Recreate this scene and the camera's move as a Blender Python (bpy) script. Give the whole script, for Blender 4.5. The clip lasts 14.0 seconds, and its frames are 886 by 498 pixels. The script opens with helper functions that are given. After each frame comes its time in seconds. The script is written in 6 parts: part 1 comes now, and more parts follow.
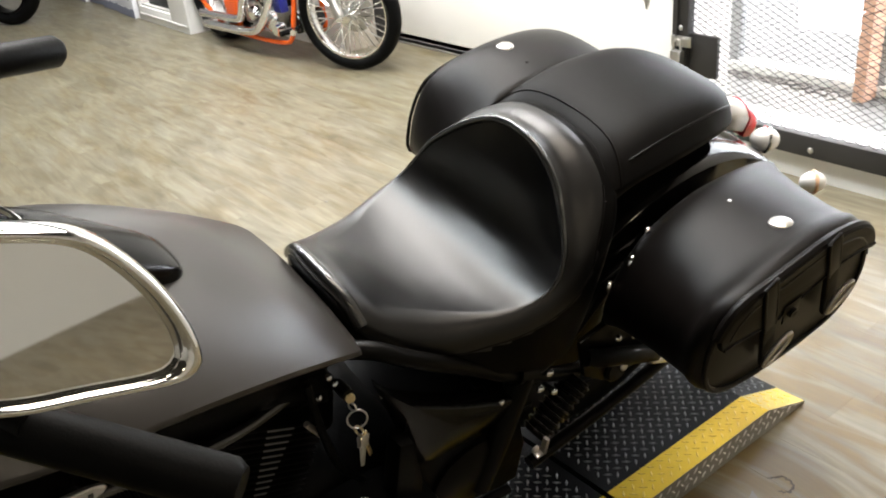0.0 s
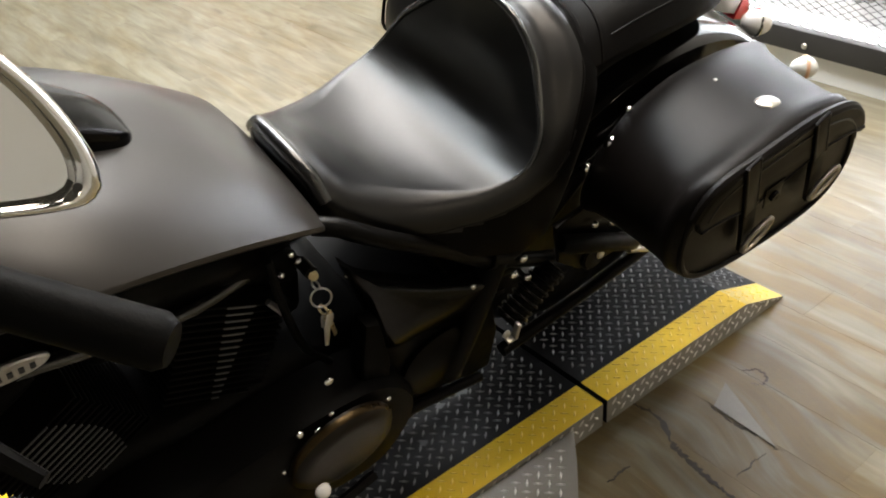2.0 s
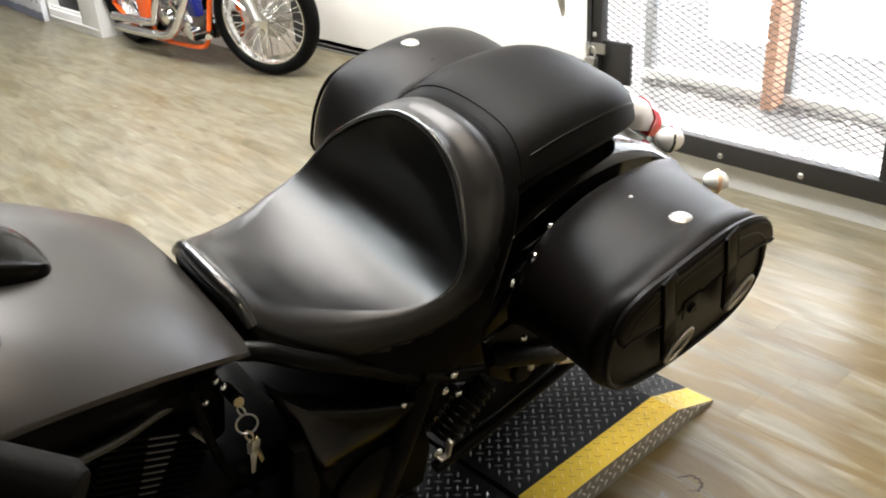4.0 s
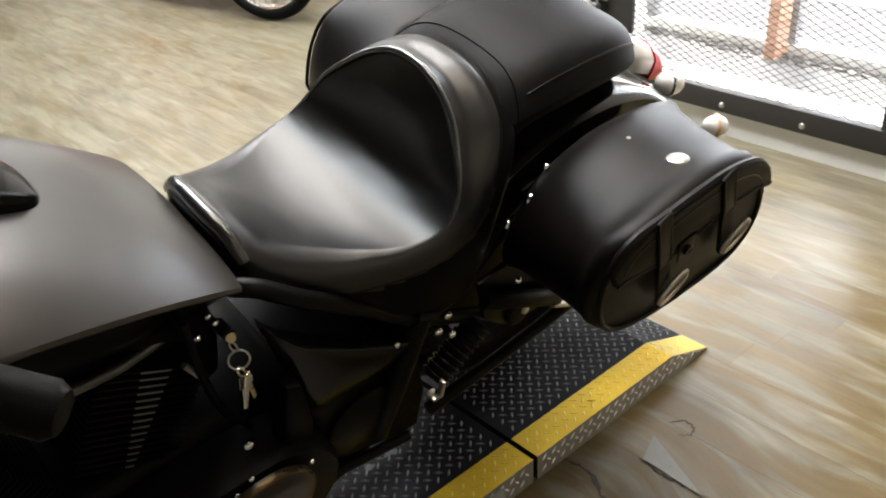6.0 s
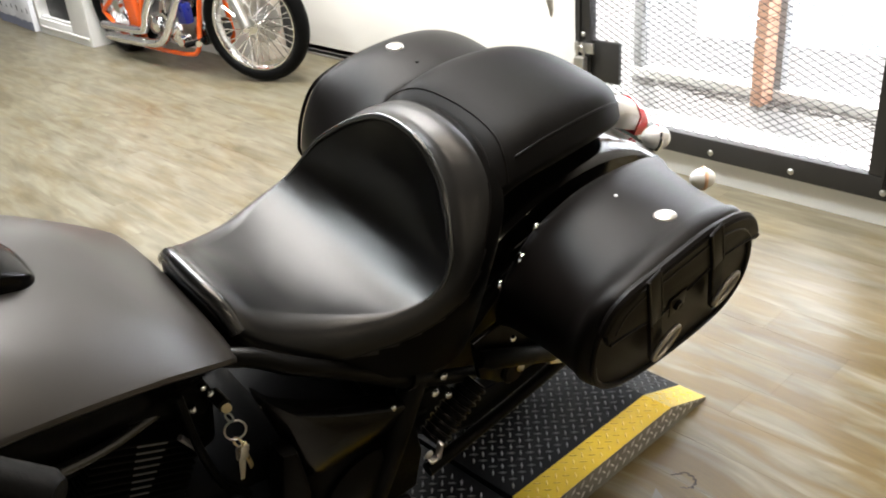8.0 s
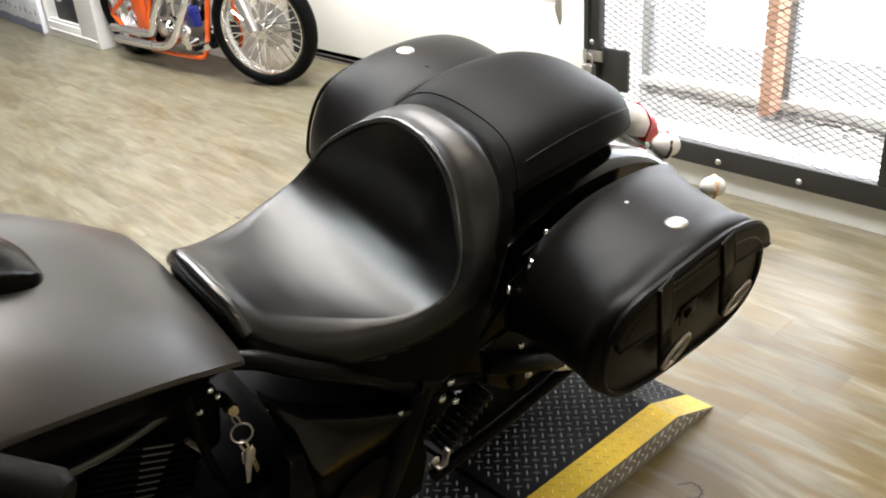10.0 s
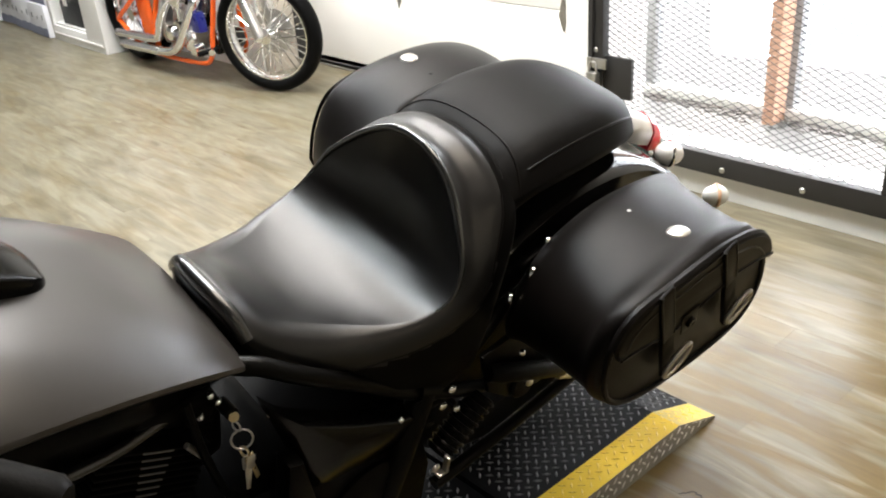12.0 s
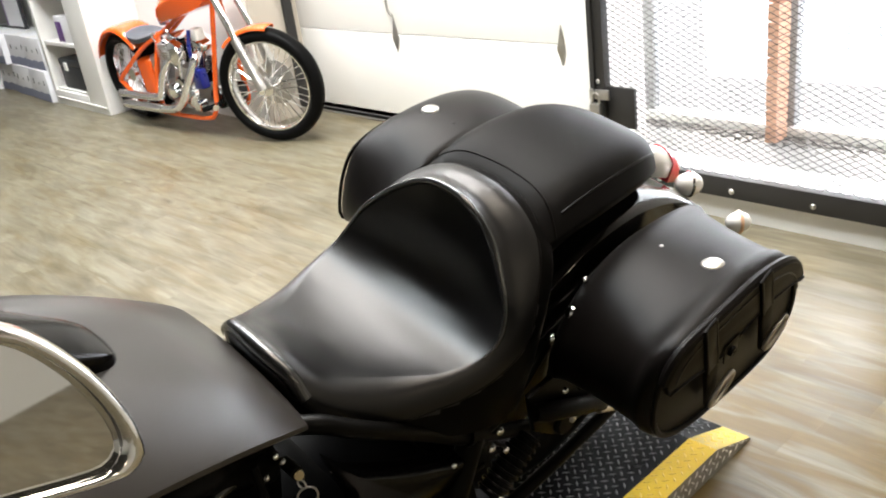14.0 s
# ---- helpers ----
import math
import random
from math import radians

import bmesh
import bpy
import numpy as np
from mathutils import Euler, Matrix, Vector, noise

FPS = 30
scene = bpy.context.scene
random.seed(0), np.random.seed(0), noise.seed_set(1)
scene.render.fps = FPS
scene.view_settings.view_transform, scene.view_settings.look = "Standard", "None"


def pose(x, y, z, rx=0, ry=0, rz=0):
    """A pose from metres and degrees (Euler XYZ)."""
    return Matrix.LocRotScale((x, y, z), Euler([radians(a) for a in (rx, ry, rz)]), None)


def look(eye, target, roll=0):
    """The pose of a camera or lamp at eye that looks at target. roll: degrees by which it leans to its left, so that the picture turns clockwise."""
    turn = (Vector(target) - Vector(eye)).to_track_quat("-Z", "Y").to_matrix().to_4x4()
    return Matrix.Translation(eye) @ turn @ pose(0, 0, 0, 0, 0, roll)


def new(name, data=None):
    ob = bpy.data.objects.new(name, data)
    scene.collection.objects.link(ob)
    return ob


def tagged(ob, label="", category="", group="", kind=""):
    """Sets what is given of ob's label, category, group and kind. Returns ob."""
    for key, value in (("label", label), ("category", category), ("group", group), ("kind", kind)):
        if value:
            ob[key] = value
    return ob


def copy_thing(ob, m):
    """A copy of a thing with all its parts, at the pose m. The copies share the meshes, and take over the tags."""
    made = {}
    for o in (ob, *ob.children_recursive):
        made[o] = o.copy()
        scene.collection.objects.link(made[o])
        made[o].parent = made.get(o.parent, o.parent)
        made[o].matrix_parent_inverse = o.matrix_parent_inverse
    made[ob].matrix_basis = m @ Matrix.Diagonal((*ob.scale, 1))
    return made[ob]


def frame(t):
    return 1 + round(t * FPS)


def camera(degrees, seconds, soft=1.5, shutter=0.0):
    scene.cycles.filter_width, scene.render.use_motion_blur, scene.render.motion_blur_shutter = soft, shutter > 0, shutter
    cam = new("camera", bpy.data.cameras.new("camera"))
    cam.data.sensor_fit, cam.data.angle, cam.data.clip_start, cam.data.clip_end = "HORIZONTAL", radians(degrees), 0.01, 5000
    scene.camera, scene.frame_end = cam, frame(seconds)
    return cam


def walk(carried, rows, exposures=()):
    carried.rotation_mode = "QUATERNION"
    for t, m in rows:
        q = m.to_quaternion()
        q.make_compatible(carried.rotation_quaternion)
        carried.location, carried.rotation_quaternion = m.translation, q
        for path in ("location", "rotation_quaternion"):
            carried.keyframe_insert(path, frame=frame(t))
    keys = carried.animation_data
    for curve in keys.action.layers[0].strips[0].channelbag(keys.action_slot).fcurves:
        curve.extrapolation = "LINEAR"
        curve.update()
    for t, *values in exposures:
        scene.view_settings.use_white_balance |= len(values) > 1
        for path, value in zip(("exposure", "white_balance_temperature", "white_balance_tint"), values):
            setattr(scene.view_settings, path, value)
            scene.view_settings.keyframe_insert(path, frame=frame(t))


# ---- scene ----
cam = camera(53.6, 14.0, soft=2.0)
PATH = [
    (0, (-1.077, -1.175, 1.337), (-0.043, 0.272, 0.422), -6.0),
    (0.5, (-1.043, -1.174, 1.293), (0.019, 0.163, 0.251), -5.6),
    (1, (-1.041, -1.174, 1.283), (-0.029, 0.163, 0.192), -7.2),
    (1.5, (-1.055, -1.17, 1.285), (-0.092, 0.181, 0.168), -6.0),
    (2, (-1.046, -1.169, 1.277), (-0.071, 0.186, 0.176), -5.1),
    (2.5, (-1.034, -1.182, 1.299), (0.122, 0.152, 0.358), -3.0),
    (3, (-1.035, -1.183, 1.305), (0.132, 0.169, 0.405), -3.9),
    (5.5, (-1.024, -1.18, 1.28), (0.132, 0.14, 0.32), -3.4),
    (6, (-1.027, -1.187, 1.277), (0.102, 0.128, 0.278), -3.5),
    (6.5, (-1.017, -1.193, 1.289), (0.154, 0.105, 0.317), -4.9),
    (7, (-1.019, -1.196, 1.299), (0.175, 0.127, 0.389), -4.3),
    (7.5, (-1.018, -1.199, 1.3), (0.178, 0.128, 0.4), -5.4),
    (8, (-1.021, -1.195, 1.299), (0.152, 0.152, 0.398), -5.0),
    (8.5, (-1.017, -1.188, 1.293), (0.147, 0.164, 0.389), -4.8),
    (11, (-1.028, -1.185, 1.294), (0.147, 0.179, 0.423), -4.1),
    (11.5, (-1.026, -1.188, 1.293), (0.131, 0.189, 0.418), -4.6),
    (12, (-1.022, -1.187, 1.295), (0.149, 0.179, 0.422), -4.1),
    (12.5, (-1.016, -1.183, 1.294), (0.16, 0.174, 0.412), -4.5),
    (13, (-1.017, -1.174, 1.301), (0.169, 0.217, 0.489), -3.3),
    (13.5, (-1.052, -1.161, 1.318), (0.113, 0.275, 0.556), -4.4),
    (14, (-1.076, -1.167, 1.336), (0.118, 0.221, 0.531), -7.9),
]
walk(cam, [(t, look(eye, target, roll)) for t, eye, target, roll in PATH])

# ---------------------------------------------------------------- light
def make_world():
    w = bpy.data.worlds.new("daylight")
    scene.world = w
    w.use_nodes = True
    nt = w.node_tree
    sky = nt.nodes.new("ShaderNodeTexSky")
    sky.sky_type = "NISHITA"
    sky.sun_disc = False
    sky.sun_elevation = radians(48)
    sky.sun_rotation = radians(60)
    bg = nt.nodes["Background"]
    bg.inputs["Strength"].default_value = 0.15
    nt.links.new(sky.outputs["Color"], bg.inputs["Color"])


make_world()
sun = new("sun", bpy.data.lights.new("sun", "SUN"))
sun.data.energy, sun.data.angle, sun.data.color = 3.5, radians(0.6), (1.0, 0.95, 0.88)
sun.matrix_world = look((6, 3.5, 7.5), (2.6, 0.5, 0))


def area(name, at, aim, sx, sy, watts, colour):
    d = bpy.data.lights.new(name, "AREA")
    d.shape, d.size, d.size_y, d.energy, d.color = "RECTANGLE", sx, sy, watts, colour
    ob = new(name, d)
    ob.matrix_world = look(at, aim)
    return ob


area("window_light", (2.62, 0.35, 1.3), (0.0, 0.2, 0.9), 1.5, 2.2, 23, (0.82, 0.91, 1.0))

# ---------------------------------------------------------------- materials


def mat(name, colour, rough=0.5, metal=0.0, var=0.12, scale=30.0, bump=0.0, bscale=200.0, coat=0.0, spec=0.5, rvar=0.1, alt=None, crough=0.08):
    """A surface whose colour and roughness drift at two scales, with fine relief."""
    m = bpy.data.materials.new(name)
    m.use_nodes = True
    nt = m.node_tree
    p = nt.nodes["Principled BSDF"]
    tc = nt.nodes.new("ShaderNodeTexCoord")
    n1, n2 = nt.nodes.new("ShaderNodeTexNoise"), nt.nodes.new("ShaderNodeTexNoise")
    n1.inputs["Scale"].default_value, n2.inputs["Scale"].default_value = scale, scale / 9
    n1.inputs["Detail"].default_value = 5
    add = nt.nodes.new("ShaderNodeMath")
    add.operation = "ADD"
    half = nt.nodes.new("ShaderNodeMath")
    half.operation, half.inputs[1].default_value = "MULTIPLY", 0.5
    ramp = nt.nodes.new("ShaderNodeMix")
    ramp.data_type = "RGBA"
    c = Vector(colour)
    dark = alt if alt else tuple(c * (1 - var))
    ramp.inputs[6].default_value = (*dark, 1)
    ramp.inputs[7].default_value = (*(c * (1 + var)), 1)
    for n in (n1, n2):
        nt.links.new(tc.outputs["Object"], n.inputs["Vector"])
    nt.links.new(n1.outputs["Fac"], add.inputs[0])
    nt.links.new(n2.outputs["Fac"], add.inputs[1])
    nt.links.new(add.outputs[0], half.inputs[0])
    nt.links.new(half.outputs[0], ramp.inputs[0])
    nt.links.new(ramp.outputs[2], p.inputs["Base Color"])
    rr = nt.nodes.new("ShaderNodeMapRange")
    rr.inputs[1].default_value, rr.inputs[2].default_value = 0.3, 0.7
    rr.inputs[3].default_value, rr.inputs[4].default_value = max(0.02, rough - rvar), min(1, rough + rvar)
    nt.links.new(half.outputs[0], rr.inputs[0])
    nt.links.new(rr.outputs[0], p.inputs["Roughness"])
    p.inputs["Metallic"].default_value = metal
    p.inputs["Specular IOR Level"].default_value = spec
    p.inputs["Coat Weight"].default_value = coat
    p.inputs["Coat Roughness"].default_value = crough
    if bump:
        nb = nt.nodes.new("ShaderNodeTexNoise")
        nb.inputs["Scale"].default_value, nb.inputs["Detail"].default_value = bscale, 3
        nt.links.new(tc.outputs["Object"], nb.inputs["Vector"])
        b = nt.nodes.new("ShaderNodeBump")
        b.inputs["Strength"].default_value, b.inputs["Distance"].default_value = bump, 0.002
        nt.links.new(nb.outputs["Fac"], b.inputs["Height"])
        nt.links.new(b.outputs[0], p.inputs["Normal"])
    return m


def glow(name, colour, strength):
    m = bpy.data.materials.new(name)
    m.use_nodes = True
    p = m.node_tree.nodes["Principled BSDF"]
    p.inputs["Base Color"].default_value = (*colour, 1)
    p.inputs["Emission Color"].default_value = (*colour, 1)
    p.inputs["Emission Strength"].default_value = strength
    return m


def wood_floor():
    """Worn oak-look vinyl plank: each plank its own tone, grain along it, grey patches of wear."""
    m = bpy.data.materials.new("vinyl_plank")
    m.use_nodes = True
    nt = m.node_tree
    p = nt.nodes["Principled BSDF"]
    geo, oi = nt.nodes.new("ShaderNodeNewGeometry"), nt.nodes.new("ShaderNodeObjectInfo")
    rnd = nt.nodes.new("ShaderNodeMath")
    rnd.operation = "ADD"
    nt.links.new(geo.outputs["Random Per Island"], rnd.inputs[0])
    nt.links.new(oi.outputs["Random"], rnd.inputs[1])
    # the vinyl was dragged round beside the ramp: its streaks swing there
    drag = nt.nodes.new("ShaderNodeVectorMath")
    drag.operation = "DISTANCE"
    drag.inputs[1].default_value = (0.12, -0.55, 0.0)
    nt.links.new(geo.outputs["Position"], drag.inputs[0])
    swing = nt.nodes.new("ShaderNodeMapRange")
    swing.inputs[1].default_value, swing.inputs[2].default_value, swing.inputs[3].default_value, swing.inputs[4].default_value = 0.08, 0.33, 0.45, 0.0
    nt.links.new(drag.outputs["Value"], swing.inputs[0])
    turn = nt.nodes.new("ShaderNodeVectorRotate")
    turn.rotation_type = "Z_AXIS"
    turn.inputs["Center"].default_value = (0.12, -0.55, 0.0)
    nt.links.new(geo.outputs["Position"], turn.inputs["Vector"])
    nt.links.new(swing.outputs[0], turn.inputs["Angle"])
    mapn = nt.nodes.new("ShaderNodeMapping")
    mapn.inputs["Scale"].default_value = (17, 2.8, 1)
    nt.links.new(turn.outputs[0], mapn.inputs["Vector"])
    off = nt.nodes.new("ShaderNodeVectorMath")
    off.operation = "ADD"
    nt.links.new(mapn.outputs[0], off.inputs[0])
    sc = nt.nodes.new("ShaderNodeVectorMath")
    sc.operation = "SCALE"
    sc.inputs["Scale"].default_value = 37.0
    nt.links.new(rnd.outputs[0], sc.inputs[0])
    nt.links.new(sc.outputs[0], off.inputs[1])
    g = nt.nodes.new("ShaderNodeTexNoise")
    g.inputs["Scale"].default_value, g.inputs["Detail"].default_value, g.inputs["Distortion"].default_value = 1.0, 6, 1.2
    nt.links.new(off.outputs[0], g.inputs["Vector"])
    big = nt.nodes.new("ShaderNodeTexNoise")
    big.inputs["Scale"].default_value, big.inputs["Detail"].default_value = 2.3, 4
    nt.links.new(geo.outputs["Position"], big.inputs["Vector"])
    cr = nt.nodes.new("ShaderNodeValToRGB")
    e = cr.color_ramp.elements
    e[0].position, e[0].color = 0.30, (0.100, 0.083, 0.052, 1)
    e[1].position, e[1].color = 0.70, (0.212, 0.196, 0.150, 1)
    mid = cr.color_ramp.elements.new(0.48)
    mid.color = (0.158, 0.140, 0.097, 1)
    nt.links.new(g.outputs["Fac"], cr.inputs[0])
    grey = nt.nodes.new("ShaderNodeMix")
    grey.data_type = "RGBA"
    grey.inputs[7].default_value = (0.190, 0.176, 0.137, 1)
    gm = nt.nodes.new("ShaderNodeMapRange")
    gm.inputs[1].default_value, gm.inputs[2].default_value, gm.inputs[4].default_value = 0.45, 0.75, 0.65
    nt.links.new(big.outputs["Fac"], gm.inputs[0])
    nt.links.new(gm.outputs[0], grey.inputs[0])
    nt.links.new(cr.outputs[0], grey.inputs[6])
    hsv = nt.nodes.new("ShaderNodeHueSaturation")
    hsv.inputs["Saturation"].default_value = 1.10
    v = nt.nodes.new("ShaderNodeMapRange")
    v.inputs[2].default_value, v.inputs[3].default_value, v.inputs[4].default_value = 2.0, 0.84, 1.10
    nt.links.new(rnd.outputs[0], v.inputs[0])
    nt.links.new(v.outputs[0], hsv.inputs["Value"])
    smear = nt.nodes.new("ShaderNodeTexNoise")
    smear.inputs["Scale"].default_value, smear.inputs["Detail"].default_value, smear.inputs["Distortion"].default_value = 1.0, 5, 0.8
    smap = nt.nodes.new("ShaderNodeMapping")
    smap.inputs["Scale"].default_value = (11, 3.2, 1)
    nt.links.new(turn.outputs[0], smap.inputs["Vector"])
    nt.links.new(smap.outputs[0], smear.inputs["Vector"])
    sm = nt.nodes.new("ShaderNodeMapRange")
    sm.inputs[1].default_value, sm.inputs[2].default_value, sm.inputs[3].default_value, sm.inputs[4].default_value = 0.35, 0.65, 0.86, 1.11
    nt.links.new(smear.outputs["Fac"], sm.inputs[0])
    brown = nt.nodes.new("ShaderNodeMix")
    brown.data_type = "RGBA"
    mul = nt.nodes.new("ShaderNodeVectorMath")
    mul.operation = "SCALE"
    nt.links.new(brown.outputs[2], mul.inputs[0])
    nt.links.new(sm.outputs[0], mul.inputs["Scale"])
    # fine streaks along the plank
    fmap = nt.nodes.new("ShaderNodeMapping")
    fmap.inputs["Scale"].default_value = (95, 7.5, 1)
    fine = nt.nodes.new("ShaderNodeTexNoise")
    fine.inputs["Scale"].default_value, fine.inputs["Detail"].default_value, fine.inputs["Distortion"].default_value = 1.0, 4, 0.6
    nt.links.new(turn.outputs[0], fmap.inputs["Vector"])
    nt.links.new(fmap.outputs[0], fine.inputs["Vector"])
    fr = nt.nodes.new("ShaderNodeMapRange")
    fr.inputs[1].default_value, fr.inputs[2].default_value, fr.inputs[3].default_value, fr.inputs[4].default_value = 0.3, 0.7, 0.91, 1.08
    nt.links.new(fine.outputs["Fac"], fr.inputs[0])
    mul2 = nt.nodes.new("ShaderNodeVectorMath")
    mul2.operation = "SCALE"
    nt.links.new(mul.outputs[0], mul2.inputs[0])
    nt.links.new(fr.outputs[0], mul2.inputs["Scale"])
    # brown blotches where the wear layer is gone
    bl = nt.nodes.new("ShaderNodeTexNoise")
    bl.inputs["Scale"].default_value, bl.inputs["Detail"].default_value, bl.inputs["Distortion"].default_value = 1.0, 6, 1.0
    bmap = nt.nodes.new("ShaderNodeMapping")
    bmap.inputs["Scale"].default_value, bmap.inputs["Location"].default_value = (15.0, 2.6, 1), (3.1, 7.7, 0)
    nt.links.new(turn.outputs[0], bmap.inputs["Vector"])
    nt.links.new(bmap.outputs[0], bl.inputs["Vector"])
    br = nt.nodes.new("ShaderNodeMapRange")
    br.inputs[1].default_value, br.inputs[2].default_value, br.inputs[4].default_value = 0.48, 0.66, 0.50
    nt.links.new(bl.outputs["Fac"], br.inputs[0])
    brown.inputs[7].default_value = (0.122, 0.090, 0.039, 1)
    # the vinyl beside the ramp has lost most of its top layer
    far = nt.nodes.new("ShaderNodeVectorMath")
    far.operation = "DISTANCE"
    far.inputs[1].default_value = (0.40, -0.80, 0.0)
    nt.links.new(geo.outputs["Position"], far.inputs[0])
    zone = nt.nodes.new("ShaderNodeMapRange")
    zone.inputs[1].default_value, zone.inputs[2].default_value, zone.inputs[3].default_value, zone.inputs[4].default_value = 0.60, 1.25, 1.0, 0.0
    nt.links.new(far.outputs["Value"], zone.inputs[0])
    worn = nt.nodes.new("ShaderNodeMapRange")
    worn.inputs[1].default_value, worn.inputs[2].default_value, worn.inputs[4].default_value = 0.36, 0.54, 1.0
    nt.links.new(bl.outputs["Fac"], worn.inputs[0])
    amount = nt.nodes.new("ShaderNodeMix")
    nt.links.new(zone.outputs[0], amount.inputs[0])
    nt.links.new(br.outputs[0], amount.inputs[2])
    nt.links.new(worn.outputs[0], amount.inputs[3])
    nt.links.new(amount.outputs[0], brown.inputs[0])
    nt.links.new(grey.outputs[2], brown.inputs[6])
    nt.links.new(mul2.outputs[0], hsv.inputs["Color"])
    nt.links.new(hsv.outputs[0], p.inputs["Base Color"])
    r = nt.nodes.new("ShaderNodeMapRange")
    r.inputs[3].default_value, r.inputs[4].default_value = 0.26, 0.42
    p.inputs["Specular IOR Level"].default_value = 0.45
    nt.links.new(big.outputs["Fac"], r.inputs[0])
    nt.links.new(r.outputs[0], p.inputs["Roughness"])
    b = nt.nodes.new("ShaderNodeBump")
    b.inputs["Strength"].default_value, b.inputs["Distance"].default_value = 0.25, 0.001
    nt.links.new(g.outputs["Fac"], b.inputs["Height"])
    nt.links.new(b.outputs[0], p.inputs["Normal"])
    return m


